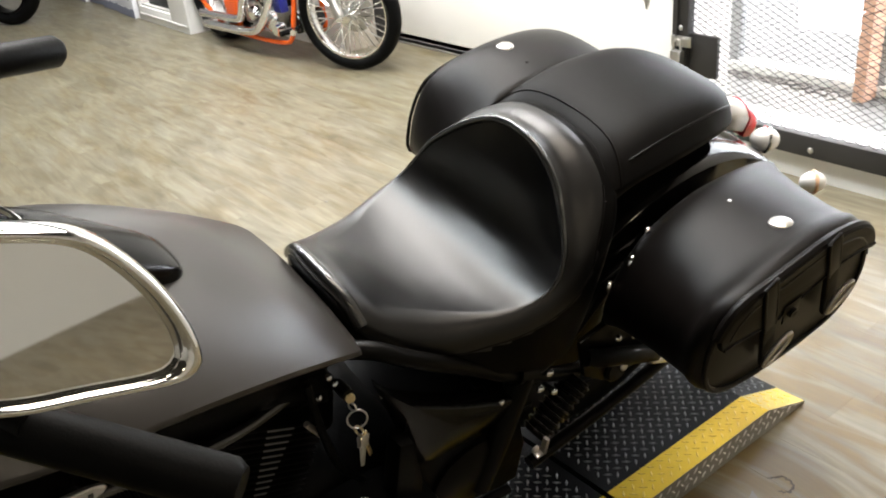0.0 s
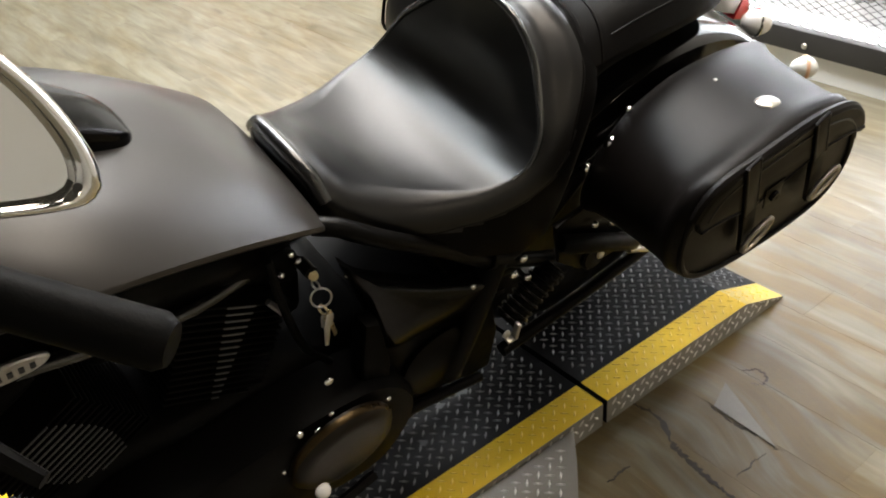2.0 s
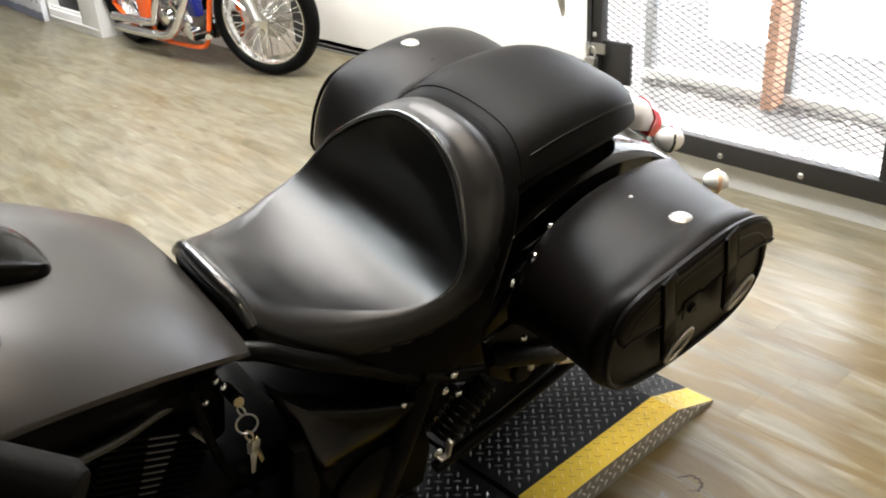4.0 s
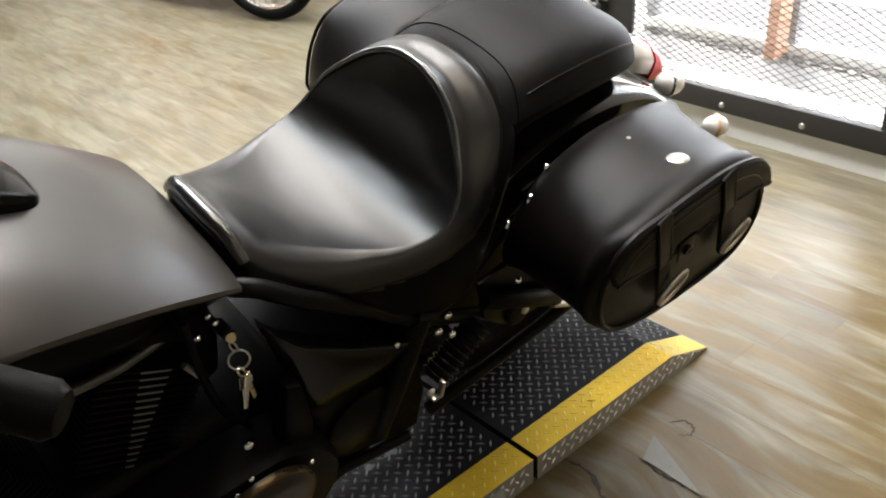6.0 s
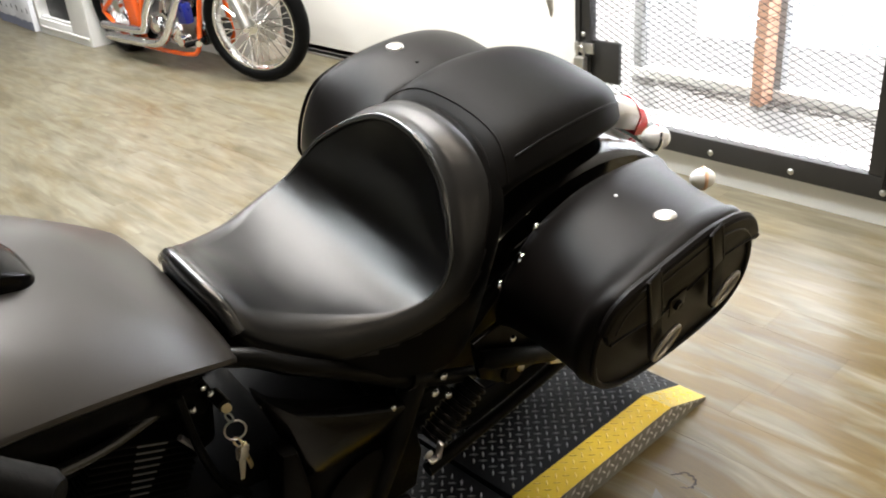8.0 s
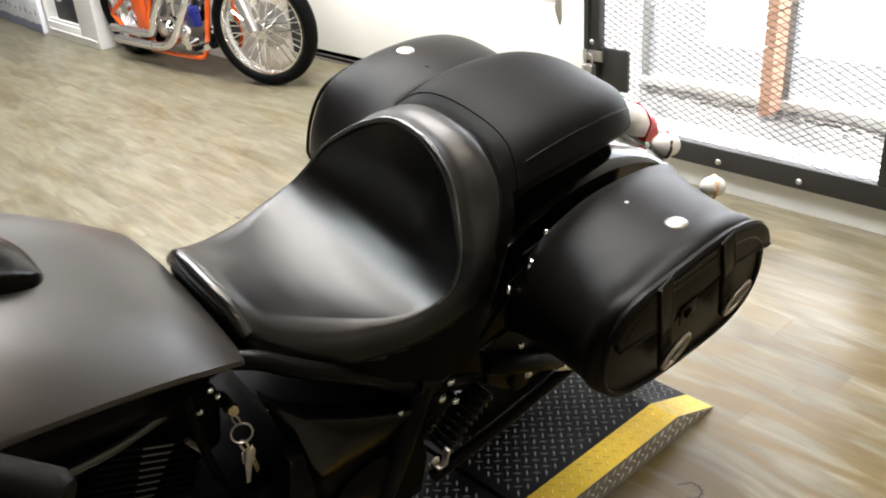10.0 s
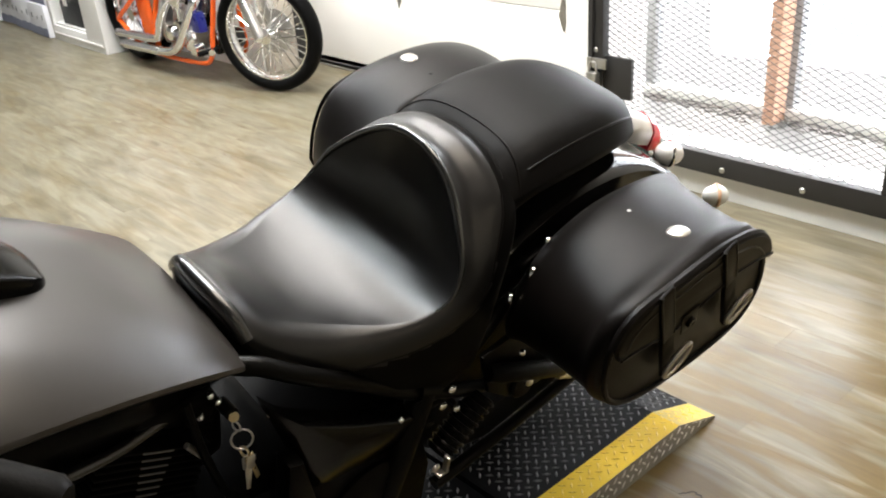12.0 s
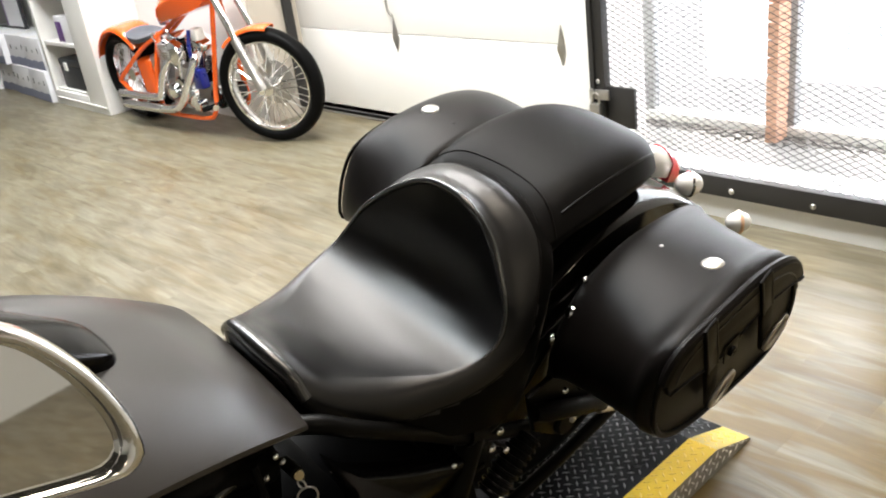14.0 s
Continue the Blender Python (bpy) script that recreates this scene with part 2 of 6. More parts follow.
M = {
    "plank": wood_floor(),
    "slab": mat("dark_joint", (0.17, 0.13, 0.085), 0.8),
    "white": mat("white_paint", (0.78, 0.77, 0.74), 0.55, var=0.03, scale=6, bump=0.05, bscale=90),
    "palewall": mat("pale_wall_paint", (0.62, 0.62, 0.59), 0.6, var=0.04, scale=5),
    "door": mat("cream_door_paint", (0.74, 0.725, 0.68), 0.42, var=0.035, scale=8, bump=0.12, bscale=260),
    "ceil": mat("dark_ceiling_paint", (0.07, 0.068, 0.065), 0.85, var=0.03, scale=4),
    "leather": mat("black_leather", (0.0045, 0.0036, 0.0032), 0.40, var=0.25, scale=60, spec=0.085, rvar=0.008, bump=0.05, bscale=420),
    "vinyl2": mat("passenger_vinyl", (0.0060, 0.0056, 0.0055), 0.46, var=0.2, scale=40, spec=0.05, rvar=0.02),
    "vinyl": mat("seat_vinyl", (0.0045, 0.0043, 0.0044), 0.32, var=0.2, scale=40, spec=0.38, rvar=0.006, bump=0.09, bscale=700),
    "band": mat("glossy_vinyl_band", (0.006, 0.006, 0.006), 0.26, var=0.2, scale=40, spec=1.0, rvar=0.02, bump=0.05, bscale=250),
    "nickel": mat("worn_nickel", (0.42, 0.40, 0.37), 0.32, metal=0.85, var=0.15, scale=90, rvar=0.05),
    "sidevinyl": mat("matte_side_vinyl", (0.0035, 0.0032, 0.0030), 0.46, var=0.2, scale=60, spec=0.025, rvar=0.02, bump=0.06, bscale=500),
    "console": mat("console_black", (0.003, 0.003, 0.003), 0.16, var=0.2, scale=20, spec=0.10, rvar=0.02),
    "cover": mat("satin_black_plastic", (0.002, 0.0019, 0.0018), 0.22, var=0.2, scale=30, spec=0.11, rvar=0.008),
    "tank": mat("satin_black_paint", (0.0200, 0.0175, 0.0155), 0.32, metal=0.0, var=0.1, scale=14, coat=0.0, spec=0.46, rvar=0.0),
    "gloss": mat("gloss_black_paint", (0.004, 0.004, 0.004), 0.12, var=0.2, scale=20, spec=0.3, coat=0.15, rvar=0.04),
    "satin": mat("satin_black_metal", (0.003, 0.0028, 0.0026), 0.34, spec=0.08, metal=0.0, var=0.2, scale=40, rvar=0.08),
    "rubber": mat("black_rubber", (0.004, 0.004, 0.004), 0.42, spec=0.05, var=0.2, scale=50, bump=0.15, bscale=300),
    "engine": mat("black_engine_enamel", (0.0028, 0.0027, 0.0026), 0.40, spec=0.04, metal=0.0, var=0.3, scale=60, bump=0.1),
    "chrome": mat("chrome", (0.90, 0.90, 0.90), 0.08, metal=1.0, var=0.03, scale=20, rvar=0.04),
    "steel": mat("worn_steel", (0.55, 0.54, 0.52), 0.34, metal=1.0, var=0.12, scale=60, rvar=0.1),
    "alloy": mat("aluminium_tread", (0.27, 0.255, 0.235), 0.45, metal=0.30, var=0.15, scale=35, rvar=0.1, bump=0.1, bscale=150),
    # same bare metal as the plate, with lug highlights put into the colour
    "alloylug": mat("highlit_alloy_lug", (0.86, 0.85, 0.83), 0.32, metal=0.25, var=0.1, scale=40, rvar=0.08),
    "finedge": mat("machined_fin_edge", (0.13, 0.13, 0.13), 0.40, metal=0.4, var=0.4, scale=40, rvar=0.1),
    "scuffed": mat("scuffed_plate", (0.075, 0.078, 0.085), 0.5, var=0.6, scale=60, spec=0.3),
    "plate": mat("black_tread_plate", (0.007, 0.0075, 0.009), 0.48, metal=0.0, spec=0.06, var=0.35, scale=18, rvar=0.10),
    "lug": mat("worn_tread_lug", (0.17, 0.172, 0.178), 0.46, metal=0.25, var=0.6, scale=25, rvar=0.10),
    "yellow": mat("yellow_paint", (0.74, 0.51, 0.010), 0.48, var=0.12, scale=22, rvar=0.1, bump=0.1, bscale=120, alt=(0.58, 0.38, 0.012), spec=0.3),
    "wornyellow": mat("worn_yellow_paint", (0.55, 0.44, 0.13), 0.55, var=0.2, scale=30, alt=(0.42, 0.30, 0.06), spec=0.25, bump=0.1, bscale=150),
    # the border lugs' highlights are put into this paler yellow
    "yellowlug": mat("highlit_yellow_lug", (0.86, 0.68, 0.14), 0.40, var=0.25, scale=40, alt=(0.62, 0.42, 0.02), spec=0.4),
    "orange": mat("orange_paint", (0.74, 0.105, 0.012), 0.18, var=0.06, scale=10, coat=0.6, rvar=0.04),
    "red": mat("red_lens", (0.62, 0.02, 0.03), 0.15, var=0.1, scale=20, coat=0.5),
    "clear": mat("clear_lens", (0.86, 0.86, 0.86), 0.22, metal=0.15, var=0.05, scale=20, coat=0.4),
    "amber": mat("amber_lens", (0.80, 0.52, 0.34), 0.15, var=0.1, scale=20, coat=0.5),
    "tan": mat("tan_paint", (0.50, 0.45, 0.38), 0.6, var=0.06, scale=8),
    # white window frame with its shade put into the colour
    "greyframe": mat("shaded_window_paint", (0.30, 0.30, 0.30), 0.5, var=0.06, scale=12),
    "iron": mat("black_iron", (0.030, 0.029, 0.028), 0.5, metal=0.3, var=0.3, scale=30, bump=0.1),
    "brick": mat("weathered_orange_brick", (0.58, 0.34, 0.23), 0.8, var=0.2, scale=40, bump=0.3, bscale=120),
    "concrete": mat("pale_concrete", (0.28, 0.277, 0.268), 0.85, var=0.15, scale=9, bump=0.2, bscale=120, alt=(0.23, 0.225, 0.22)),
    # the yellow border's reflection on the clutch cover rim, put into the colour
    "bronze": mat("reflected_gold_edge", (0.050, 0.032, 0.012), 0.30, metal=0.8, var=0.4, scale=60, rvar=0.08),
    # black enamel with the floor's brown reflection put into the colour
    "umber": mat("floor_tinted_enamel", (0.010, 0.0075, 0.0055), 0.30, var=0.3, scale=90, spec=0.25, rvar=0.02, bump=0.1, bscale=900),
    "brass": mat("worn_brass", (0.66, 0.55, 0.33), 0.28, metal=1.0, var=0.15, scale=80),
    "blue": mat("blue_enamel", (0.010, 0.018, 0.17), 0.3, var=0.2, scale=30),
    "navy": mat("grey_blue_print", (0.21, 0.225, 0.30), 0.6, var=0.2, scale=40),
    "box": mat("white_card", (0.74, 0.74, 0.76), 0.6, var=0.05, scale=12),
    "purple": mat("purple_plastic", (0.12, 0.05, 0.20), 0.4, var=0.2, scale=30),
    "dark": mat("black_plastic", (0.025, 0.027, 0.03), 0.5, var=0.3, scale=30),
    # emits its own light in place of the bright outdoors
    "outside": glow("glowing_distance", (0.95, 0.97, 1.0), 9.0),
    "saddle": mat("slate_leather", (0.055, 0.065, 0.085), 0.4, var=0.15, scale=30),
    "pipe": mat("polished_pipe", (0.86, 0.86, 0.87), 0.13, metal=0.95, var=0.08, scale=25, rvar=0.06),
    "lamp": glow("lamp_face", (1.0, 0.96, 0.91), 2.0),
    "mirror": mat("mirror_glass", (0.93, 0.93, 0.92), 0.02, metal=1.0, var=0.01, scale=5, rvar=0.01),
    "label": mat("pale_print", (0.75, 0.74, 0.70), 0.5, var=0.1),
    "stain": mat("floor_chip", (0.028, 0.019, 0.011), 0.6, var=0.3, scale=40),
    "flap": mat("bare_vinyl_backing", (0.150, 0.140, 0.120), 0.42, var=0.25, scale=30, spec=0.5, bump=0.1, bscale=120),
    "primer": mat("grey_grit", (0.22, 0.21, 0.20), 0.7, var=0.4, scale=20),
}


def glass(name, colour=(1, 1, 1), rough=0.0):
    m = bpy.data.materials.new(name)
    m.use_nodes = True
    p = m.node_tree.nodes["Principled BSDF"]
    p.inputs["Base Color"].default_value = (*colour, 1)
    p.inputs["Roughness"].default_value, p.inputs["Transmission Weight"].default_value, p.inputs["IOR"].default_value = rough, 1.0, 1.45
    return m


M["glass"] = glass("window_glass")

# ---------------------------------------------------------------- mesh helpers


def obj(name, bm, material, parent=None, label="", smooth=True, angle=40):
    me = bpy.data.meshes.new(name)
    bmesh.ops.recalc_face_normals(bm, faces=bm.faces)
    for f in bm.faces:
        f.smooth = smooth
    if smooth:
        for e in bm.edges:
            if len(e.link_faces) == 2 and e.calc_face_angle(0) > radians(angle):
                e.smooth = False
    bm.to_mesh(me)
    bm.free()
    for one in material if isinstance(material, (list, tuple)) else [material]:
        me.materials.append(M[one] if isinstance(one, str) else one)
    ob = new(name, me)
    if parent:
        ob.parent = parent
    if label:
        ob["label"] = label
    return ob


def part(name, bm, material, parent, label="", smooth=True, angle=40):
    return obj(name, bm, material, parent, label, smooth, angle)


def thing(name, m, label, category, group="", kind=""):
    ob = new(name)
    ob.empty_display_size = 0.1
    ob.matrix_basis = m
    return tagged(ob, label, category, group, kind)


def loft(rings, closed=True, caps=True, bm=None):
    bm = bm or bmesh.new()
    vs = [[bm.verts.new(p) for p in r] for r in rings]
    n = len(rings[0])
    for a, b in zip(vs, vs[1:]):
        for i in range(n if closed else n - 1):
            j = (i + 1) % n
            bm.faces.new((a[i], a[j], b[j], b[i]))
    if caps and closed:
        bm.faces.new(vs[0][::-1])
        bm.faces.new(vs[-1])
    return bm


def box(x0, x1, y0, y1, z0, z1, bevel=0.0, bm=None, m=None, seg=2):
    bm = bm or bmesh.new()
    r = bmesh.ops.create_cube(bm, size=1.0)
    verts = r["verts"]
    mm = Matrix.Translation(((x0 + x1) / 2, (y0 + y1) / 2, (z0 + z1) / 2)) @ Matrix.Diagonal((x1 - x0, y1 - y0, z1 - z0, 1))
    bmesh.ops.transform(bm, matrix=(m @ mm) if m else mm, verts=verts)
    if bevel:
        edges = {e for v in verts for e in v.link_edges}
        bmesh.ops.bevel(bm, geom=list(edges), offset=bevel, segments=seg, affect="EDGES", profile=0.6)
    return bm


def smooth_path(pts, n):
    """Catmull-Rom through the points."""
    p = [Vector(q) for q in pts]
    p = [2 * p[0] - p[1], *p, 2 * p[-1] - p[-2]]
    out = []
    for a, b, c, d in zip(p, p[1:], p[2:], p[3:]):
        for k in range(n):
            t = k / n
            out.append(0.5 * (2 * b + (c - a) * t + (2 * a - 5 * b + 4 * c - d) * t * t + (3 * b - a - 3 * c + d) * t**3))
    return out + [p[-2]]


def tube(pts, r, seg=10, curve=0, bm=None, caps=True):
    """A round bar along points; r: one radius, or one for each point of the path's ends."""
    pts = smooth_path(pts, curve) if curve else [Vector(p) for p in pts]
    rs = r if isinstance(r, (list, tuple)) else [r] * len(pts)
    if len(rs) != len(pts):
        rs = [rs[0] + (rs[-1] - rs[0]) * i / (len(pts) - 1) for i in range(len(pts))]
    rings, side = [], None
    for i, p in enumerate(pts):
        d = (pts[min(i + 1, len(pts) - 1)] - pts[max(i - 1, 0)]).normalized()
        if side is None:
            side = d.orthogonal().normalized()
        side = (side - d * side.dot(d)).normalized()
        up = d.cross(side)
        rings.append([p + rs[i] * (math.cos(a) * side + math.sin(a) * up) for a in (2 * math.pi * k / seg for k in range(seg))])
    return loft(rings, True, caps, bm)


def lathe(profile, m=None, seg=24, bm=None):
    """Turns (r, z) pairs round z."""
    bm = bm or bmesh.new()
    m = m or Matrix()
    rings = [[m @ Vector((max(r, 1e-4) * math.cos(a), max(r, 1e-4) * math.sin(a), z)) for a in (2 * math.pi * k / seg for k in range(seg))] for r, z in profile]
    return loft(rings, True, True, bm)


def toward(at, axis):
    """A pose whose z points along axis."""
    return Matrix.Translation(at) @ Vector(axis).to_track_quat("Z", "Y").to_matrix().to_4x4()


def dome(at, axis, r, h, seg=20):
    prof = [(r, 0)] + [(r * math.cos(a), h * math.sin(a)) for a in (i * math.pi / 12 for i in range(1, 6))] + [(0.0005, h)]
    return lathe(prof, toward(at, axis), seg)


def torus(at, axis, big, small, seg=32, ring=12, squash=1.0):
    bm, m = bmesh.new(), toward(at, axis)
    rings = []
    for i in range(seg):
        a = 2 * math.pi * i / seg
        rings.append([m @ Vector(((big + small * math.cos(b)) * math.cos(a), (big + small * math.cos(b)) * math.sin(a), squash * small * math.sin(b))) for b in (2 * math.pi * k / ring for k in range(ring))])
    return loft(rings + [rings[0]], True, False, bm)


def panel(outline, y0, y1, bevel=0.004, bm=None):
    """A plate with its outline in x and z, from y0 to y1."""
    bm = bm or bmesh.new()
    a = [bm.verts.new((x, y0, z)) for x, z in outline]
    b = [bm.verts.new((x, y1, z)) for x, z in outline]
    n = len(a)
    fs = [bm.faces.new(a), bm.faces.new(b[::-1])]
    for i in range(n):
        fs.append(bm.faces.new((a[i], b[i], b[(i + 1) % n], a[(i + 1) % n])))
    if bevel:
        rim = [e for e in bm.edges if abs(e.verts[0].co.y - e.verts[1].co.y) < 1e-6]
        bmesh.ops.bevel(bm, geom=rim, offset=bevel, segments=2, affect="EDGES", profile=0.5)
    return bm

# ---------------------------------------------------------------- the room
WX = 1.655          # inner face of the street wall
GY0, GY1, GZ0, GZ1 = -0.272, 0.966, 0.092, 2.35      # gate opening
DY0, DY1, DZ1 = 1.095, 3.45, 2.45                 # garage door opening
FX0, FX1, FY0, FY1, CZ = -4.2, 2.06, -4.9, 9.2, 3.1


def build_room():
    floor = obj("floor", box(FX0, FX1, FY0, FY1, -0.12, -0.006), "slab", smooth=False)
    tagged(floor, "worn oak-look vinyl plank floor with scuffs", "floor", kind="structure")
    wall = bmesh.new()
    x0, x1 = WX, 2.0
    box(x0, x1, FY0, GY0, 0, CZ, bm=wall)
    box(x0, x1, GY0, GY1, 0, GZ0, bm=wall)
    box(x0, x1, GY0, GY1, GZ1, CZ, bm=wall)
    box(x0, x1, GY1, DY0, 0, CZ, bm=wall)
    box(x0, x1, DY0, DY1, DZ1, CZ, bm=wall)
    box(x0, x1, DY1, FY1, 0, CZ, bm=wall)
    tagged(obj("wall_east", wall, "white", smooth=False), "white painted wall with door and gate openings", "wall", kind="structure")
    tagged(obj("wall_west", box(FX0 - 0.2, FX0, FY0, FY1, 0, CZ), "palewall", smooth=False), "plain pale painted showroom wall", "wall", kind="structure")
    tagged(obj("wall_north", box(FX0, FX1, FY1, FY1 + 0.2, 0, CZ), "white", smooth=False), "plain white painted showroom wall", "wall", kind="structure")
    tagged(obj("wall_south", box(FX0, FX1, FY0 - 0.2, FY0, 0, CZ), "palewall", smooth=False), "plain pale painted showroom wall", "wall", kind="structure")
    tagged(obj("ceiling", box(FX0, FX1, FY0, FY1, CZ, CZ + 0.15), "ceil", smooth=False), "dark painted showroom ceiling with downlights", "ceiling", kind="structure")
    tr = bmesh.new()
    box(WX - 0.012, WX, DY1, DY1 + 0.11, 0, DZ1 + 0.1, 0.003, tr)
    tagged(obj("trim", tr, "white", smooth=False), "white painted casing beside the garage door", "trim", kind="structure")
    return floor


floor = build_room()


def lamp_tone(x, y):
    """Warm lamps near the gate side of the room, cooler ones by the garage door."""
    if -2 < y < 0:
        return (1.0, 0.87, 0.72)
    if y < 0:
        return (1.0, 0.84, 0.62)
    if y > 2.5:
        return (0.97, 0.985, 1.0)
    return (0.86, 0.95, 1.0) if x < 0.3 else (1.0, 0.93, 0.86) if x < 1.0 else (1.0, 0.97, 0.94)


def build_downlights():
    def one(m):
        lamp = thing("ceiling_lamp", m, "round recessed ceiling downlight, switched on", "lamp", "ceiling downlights")
        part("trim_ring", torus((0, 0, -0.004), (0, 0, 1), 0.263, 0.016, 32, 8, 0.6), "white", lamp)
        part("lens", lathe([(0.25, 0.0), (0.25, -0.006), (0.001, -0.010)], seg=28), "lamp", lamp)
        return lamp
    # the two at y = -4 are added, unseen, to brighten the south wall
    spots = [(x, y) for y in (0.35, 1.05, 1.75) for x in (0.1, 0.6, 1.1)] + [(x, y) for y in (2.7, 3.8, 5.2) for x in (0.1, 1.0)] + [(-0.3, -0.5), (0.6, -0.5), (0.45, -1.2), (-1.2, -4.0), (0.4, -4.0)]
    first = None
    for x, y in spots:
        m = pose(x, y, CZ - 0.002)
        first = copy_thing(first, m) if first else one(m)
        d = bpy.data.lights.new("downlight", "AREA")
        d.shape, d.size, d.energy, d.color, d.spread = "DISK", 0.50, (36.0 if y > 2.5 else 20.0 if y > 0 else 12.0 if y > -2 else 14.0), lamp_tone(x, y), radians(160)
        ob = new("downlight", d)
        ob.matrix_world = pose(x, y, CZ - 0.02)


build_downlights()


def build_outside():
    tagged(obj("ground", box(2.0, 60, -40, 40, -0.25, 0.06), "concrete", smooth=False), "sunlit pale concrete yard outside", "ground", kind="structure")
    # added glowing sheet: stands in for the daylight beyond the window
    tagged(obj("backdrop", box(9.0, 9.3, -25, 30, 0.0, 7.0), "outside", smooth=False), "glowing white sheet standing in for the bright outdoors", "facade", kind="structure")
    bay = bmesh.new()
    box(1.7, 2.5, GY0 - 0.9, GY1 + 0.6, 0.0, 0.088, 0, bay)
    tagged(obj("pavement", bay, "concrete", smooth=False), "pale dusty concrete sill between gate and window", "sill", kind="structure")
    win = thing("window_1", pose(2.40, 0, 0.088), "white framed tall shop window behind the gate", "window", kind="structure")
    ys = [-0.75, 0.515, 1.2, 1.55]
    for y, wd in zip(ys, (0.07, 0.055, 0.045, 0.06)):
        # mullions take the grey that has their backlit shade in it
        part("mullion", box(-0.03, 0.03, y - wd / 2, y + wd / 2, 0.001, 2.3, 0.004), "greyframe", win)
    part("sill", box(-0.05, 0.05, -0.8, 1.58, -0.0, 0.045, 0.005), "white", win)
    part("head", box(-0.03, 0.03, -0.8, 1.58, 2.3, 2.38, 0.004), "white", win)
    for a, b in zip(ys, ys[1:]):
        pane = part("pane", box(-0.003, 0.003, a + 0.03, b - 0.03, 0.05, 2.3), "glass", win, smooth=False)
        pane.visible_shadow = False
    pil = thing("brick_pier", pose(2.30, 0.53, 0.088), "narrow weathered orange brick pier behind the gate", "pier")
    for i in range(30):
        bm = box(-0.05, 0.05, -0.024, 0.024, i * 0.072 + 0.002, i * 0.072 + 0.068, 0.003)
        part("brick", bm, "brick", pil, smooth=False)
    rub = bmesh.new()
    rr = random.Random(5)
    for i in range(420):
        y, x, s = rr.uniform(-0.25, 1.18), 2.36 - abs(rr.gauss(0, 0.055)), rr.uniform(0.004, 0.014)
        box(x, x + s, y, y + s * 2, 0.0885, 0.09 + s * 0.6, 0, rub, m=None)
    tagged(obj("debris", rub, "primer", smooth=False), "grey crumbs of dirt lying on the sill", "dirt", kind="stuff")


build_outside()


def build_gate():
    g = thing("security_gate", pose(WX - 0.012, 0, 0), "black iron security gate with expanded metal mesh", "gate")
    b = 0.076
    part("bottom_rail", box(-0.02, 0.02, GY0 + 0.005, GY1 - 0.005, GZ0 + 0.004, GZ0 + 0.004 + b, 0.003), "iron", g)
    part("top_rail", box(-0.02, 0.02, GY0 + 0.005, GY1 - 0.005, GZ1 - b, GZ1 - 0.005, 0.003), "iron", g)
    part("hinge_stile", box(-0.02, 0.02, GY0 + 0.005, GY0 + b, GZ0 + b + 0.006, GZ1 - b - 0.002, 0.003), "iron", g)
    part("lock_stile", box(-0.02, 0.02, GY1 - b, GY1 - 0.005, GZ0 + b + 0.006, GZ1 - b - 0.002, 0.003), "iron", g)
    part("inner_stile", box(-0.030, -0.021, GY1 - 0.036, GY1 - 0.028, GZ0, GZ1 - 0.02, 0.002), "iron", g)
    part("angle_strip", box(-0.030, -0.021, GY0 + 0.022, GY0 + 0.030, GZ0 + 0.05, GZ1 - 0.02, 0.002), "iron", g)
    # diamond strands, two families
    mesh = bmesh.new()
    y0, y1, z0, z1 = GY0 + b - 0.012, GY1 - b + 0.012, GZ0 + b - 0.008, GZ1 - b
    py, pz = 0.046, 0.0225
    k = pz / py

    def strand(c, s):
        pts = []
        for y in (y0, y1):
            z = c + s * k * (y - y0)
            if z0 <= z <= z1:
                pts.append((y, z))
        for z in (z0, z1):
            y = y0 + (z - c) / (s * k)
            if y0 < y < y1:
                pts.append((y, z))
        if len(pts) < 2:
            return
        (ya, za), (yb, zb) = pts[0], pts[1]
        h, d = 0.0010, 0.0013
        v = [mesh.verts.new(p) for p in ((-d, ya, za - h), (d, ya, za - h), (d, ya, za + h), (-d, ya, za + h), (-d, yb, zb - h), (d, yb, zb - h), (d, yb, zb + h), (-d, yb, zb + h))]
        for f in ((0, 1, 5, 4), (1, 2, 6, 5), (2, 3, 7, 6), (3, 0, 4, 7)):
            mesh.faces.new([v[i] for i in f])
    n = int((z1 - z0) / pz) + 2
    extra = int(k * (y1 - y0) / pz) + 2
    for i in range(-extra, n):
        strand(z0 + i * pz, 1)
    for i in range(0, n + extra):
        strand(z0 + i * pz, -1)
    tagged(part("mesh", mesh, "iron", g, "black expanded metal mesh", smooth=False), kind="stuff")
    for y in (-0.249, 0.052, 0.352, 0.652, 0.93):
        part("bolt", dome((-0.02, y, GZ0 + 0.031), (-1, 0, 0), 0.011, 0.007, 12), "steel", g)
    for z in (0.48, 0.80, 1.3, 1.8):
        part("bolt", dome((-0.02, GY1 - 0.045, z), (-1, 0, 0), 0.010, 0.007, 12), "steel", g)
        part("bolt", dome((-0.02, GY0 + 0.045, z + 0.1), (-1, 0, 0), 0.010, 0.007, 12), "steel", g)
    guard = part("lock_guard", box(-0.006, 0.012, GY1 - b - 0.125, GY1 - b + 0.01, 0.300, 0.458, 0.003), "iron", g, "black iron lock guard plate")
    lock = part("padlock", box(-0.062, -0.03, GY1 - 0.075, GY1 - 0.028, 0.345, 0.40, 0.006), "steel", g, "dull steel padlock and hasp")
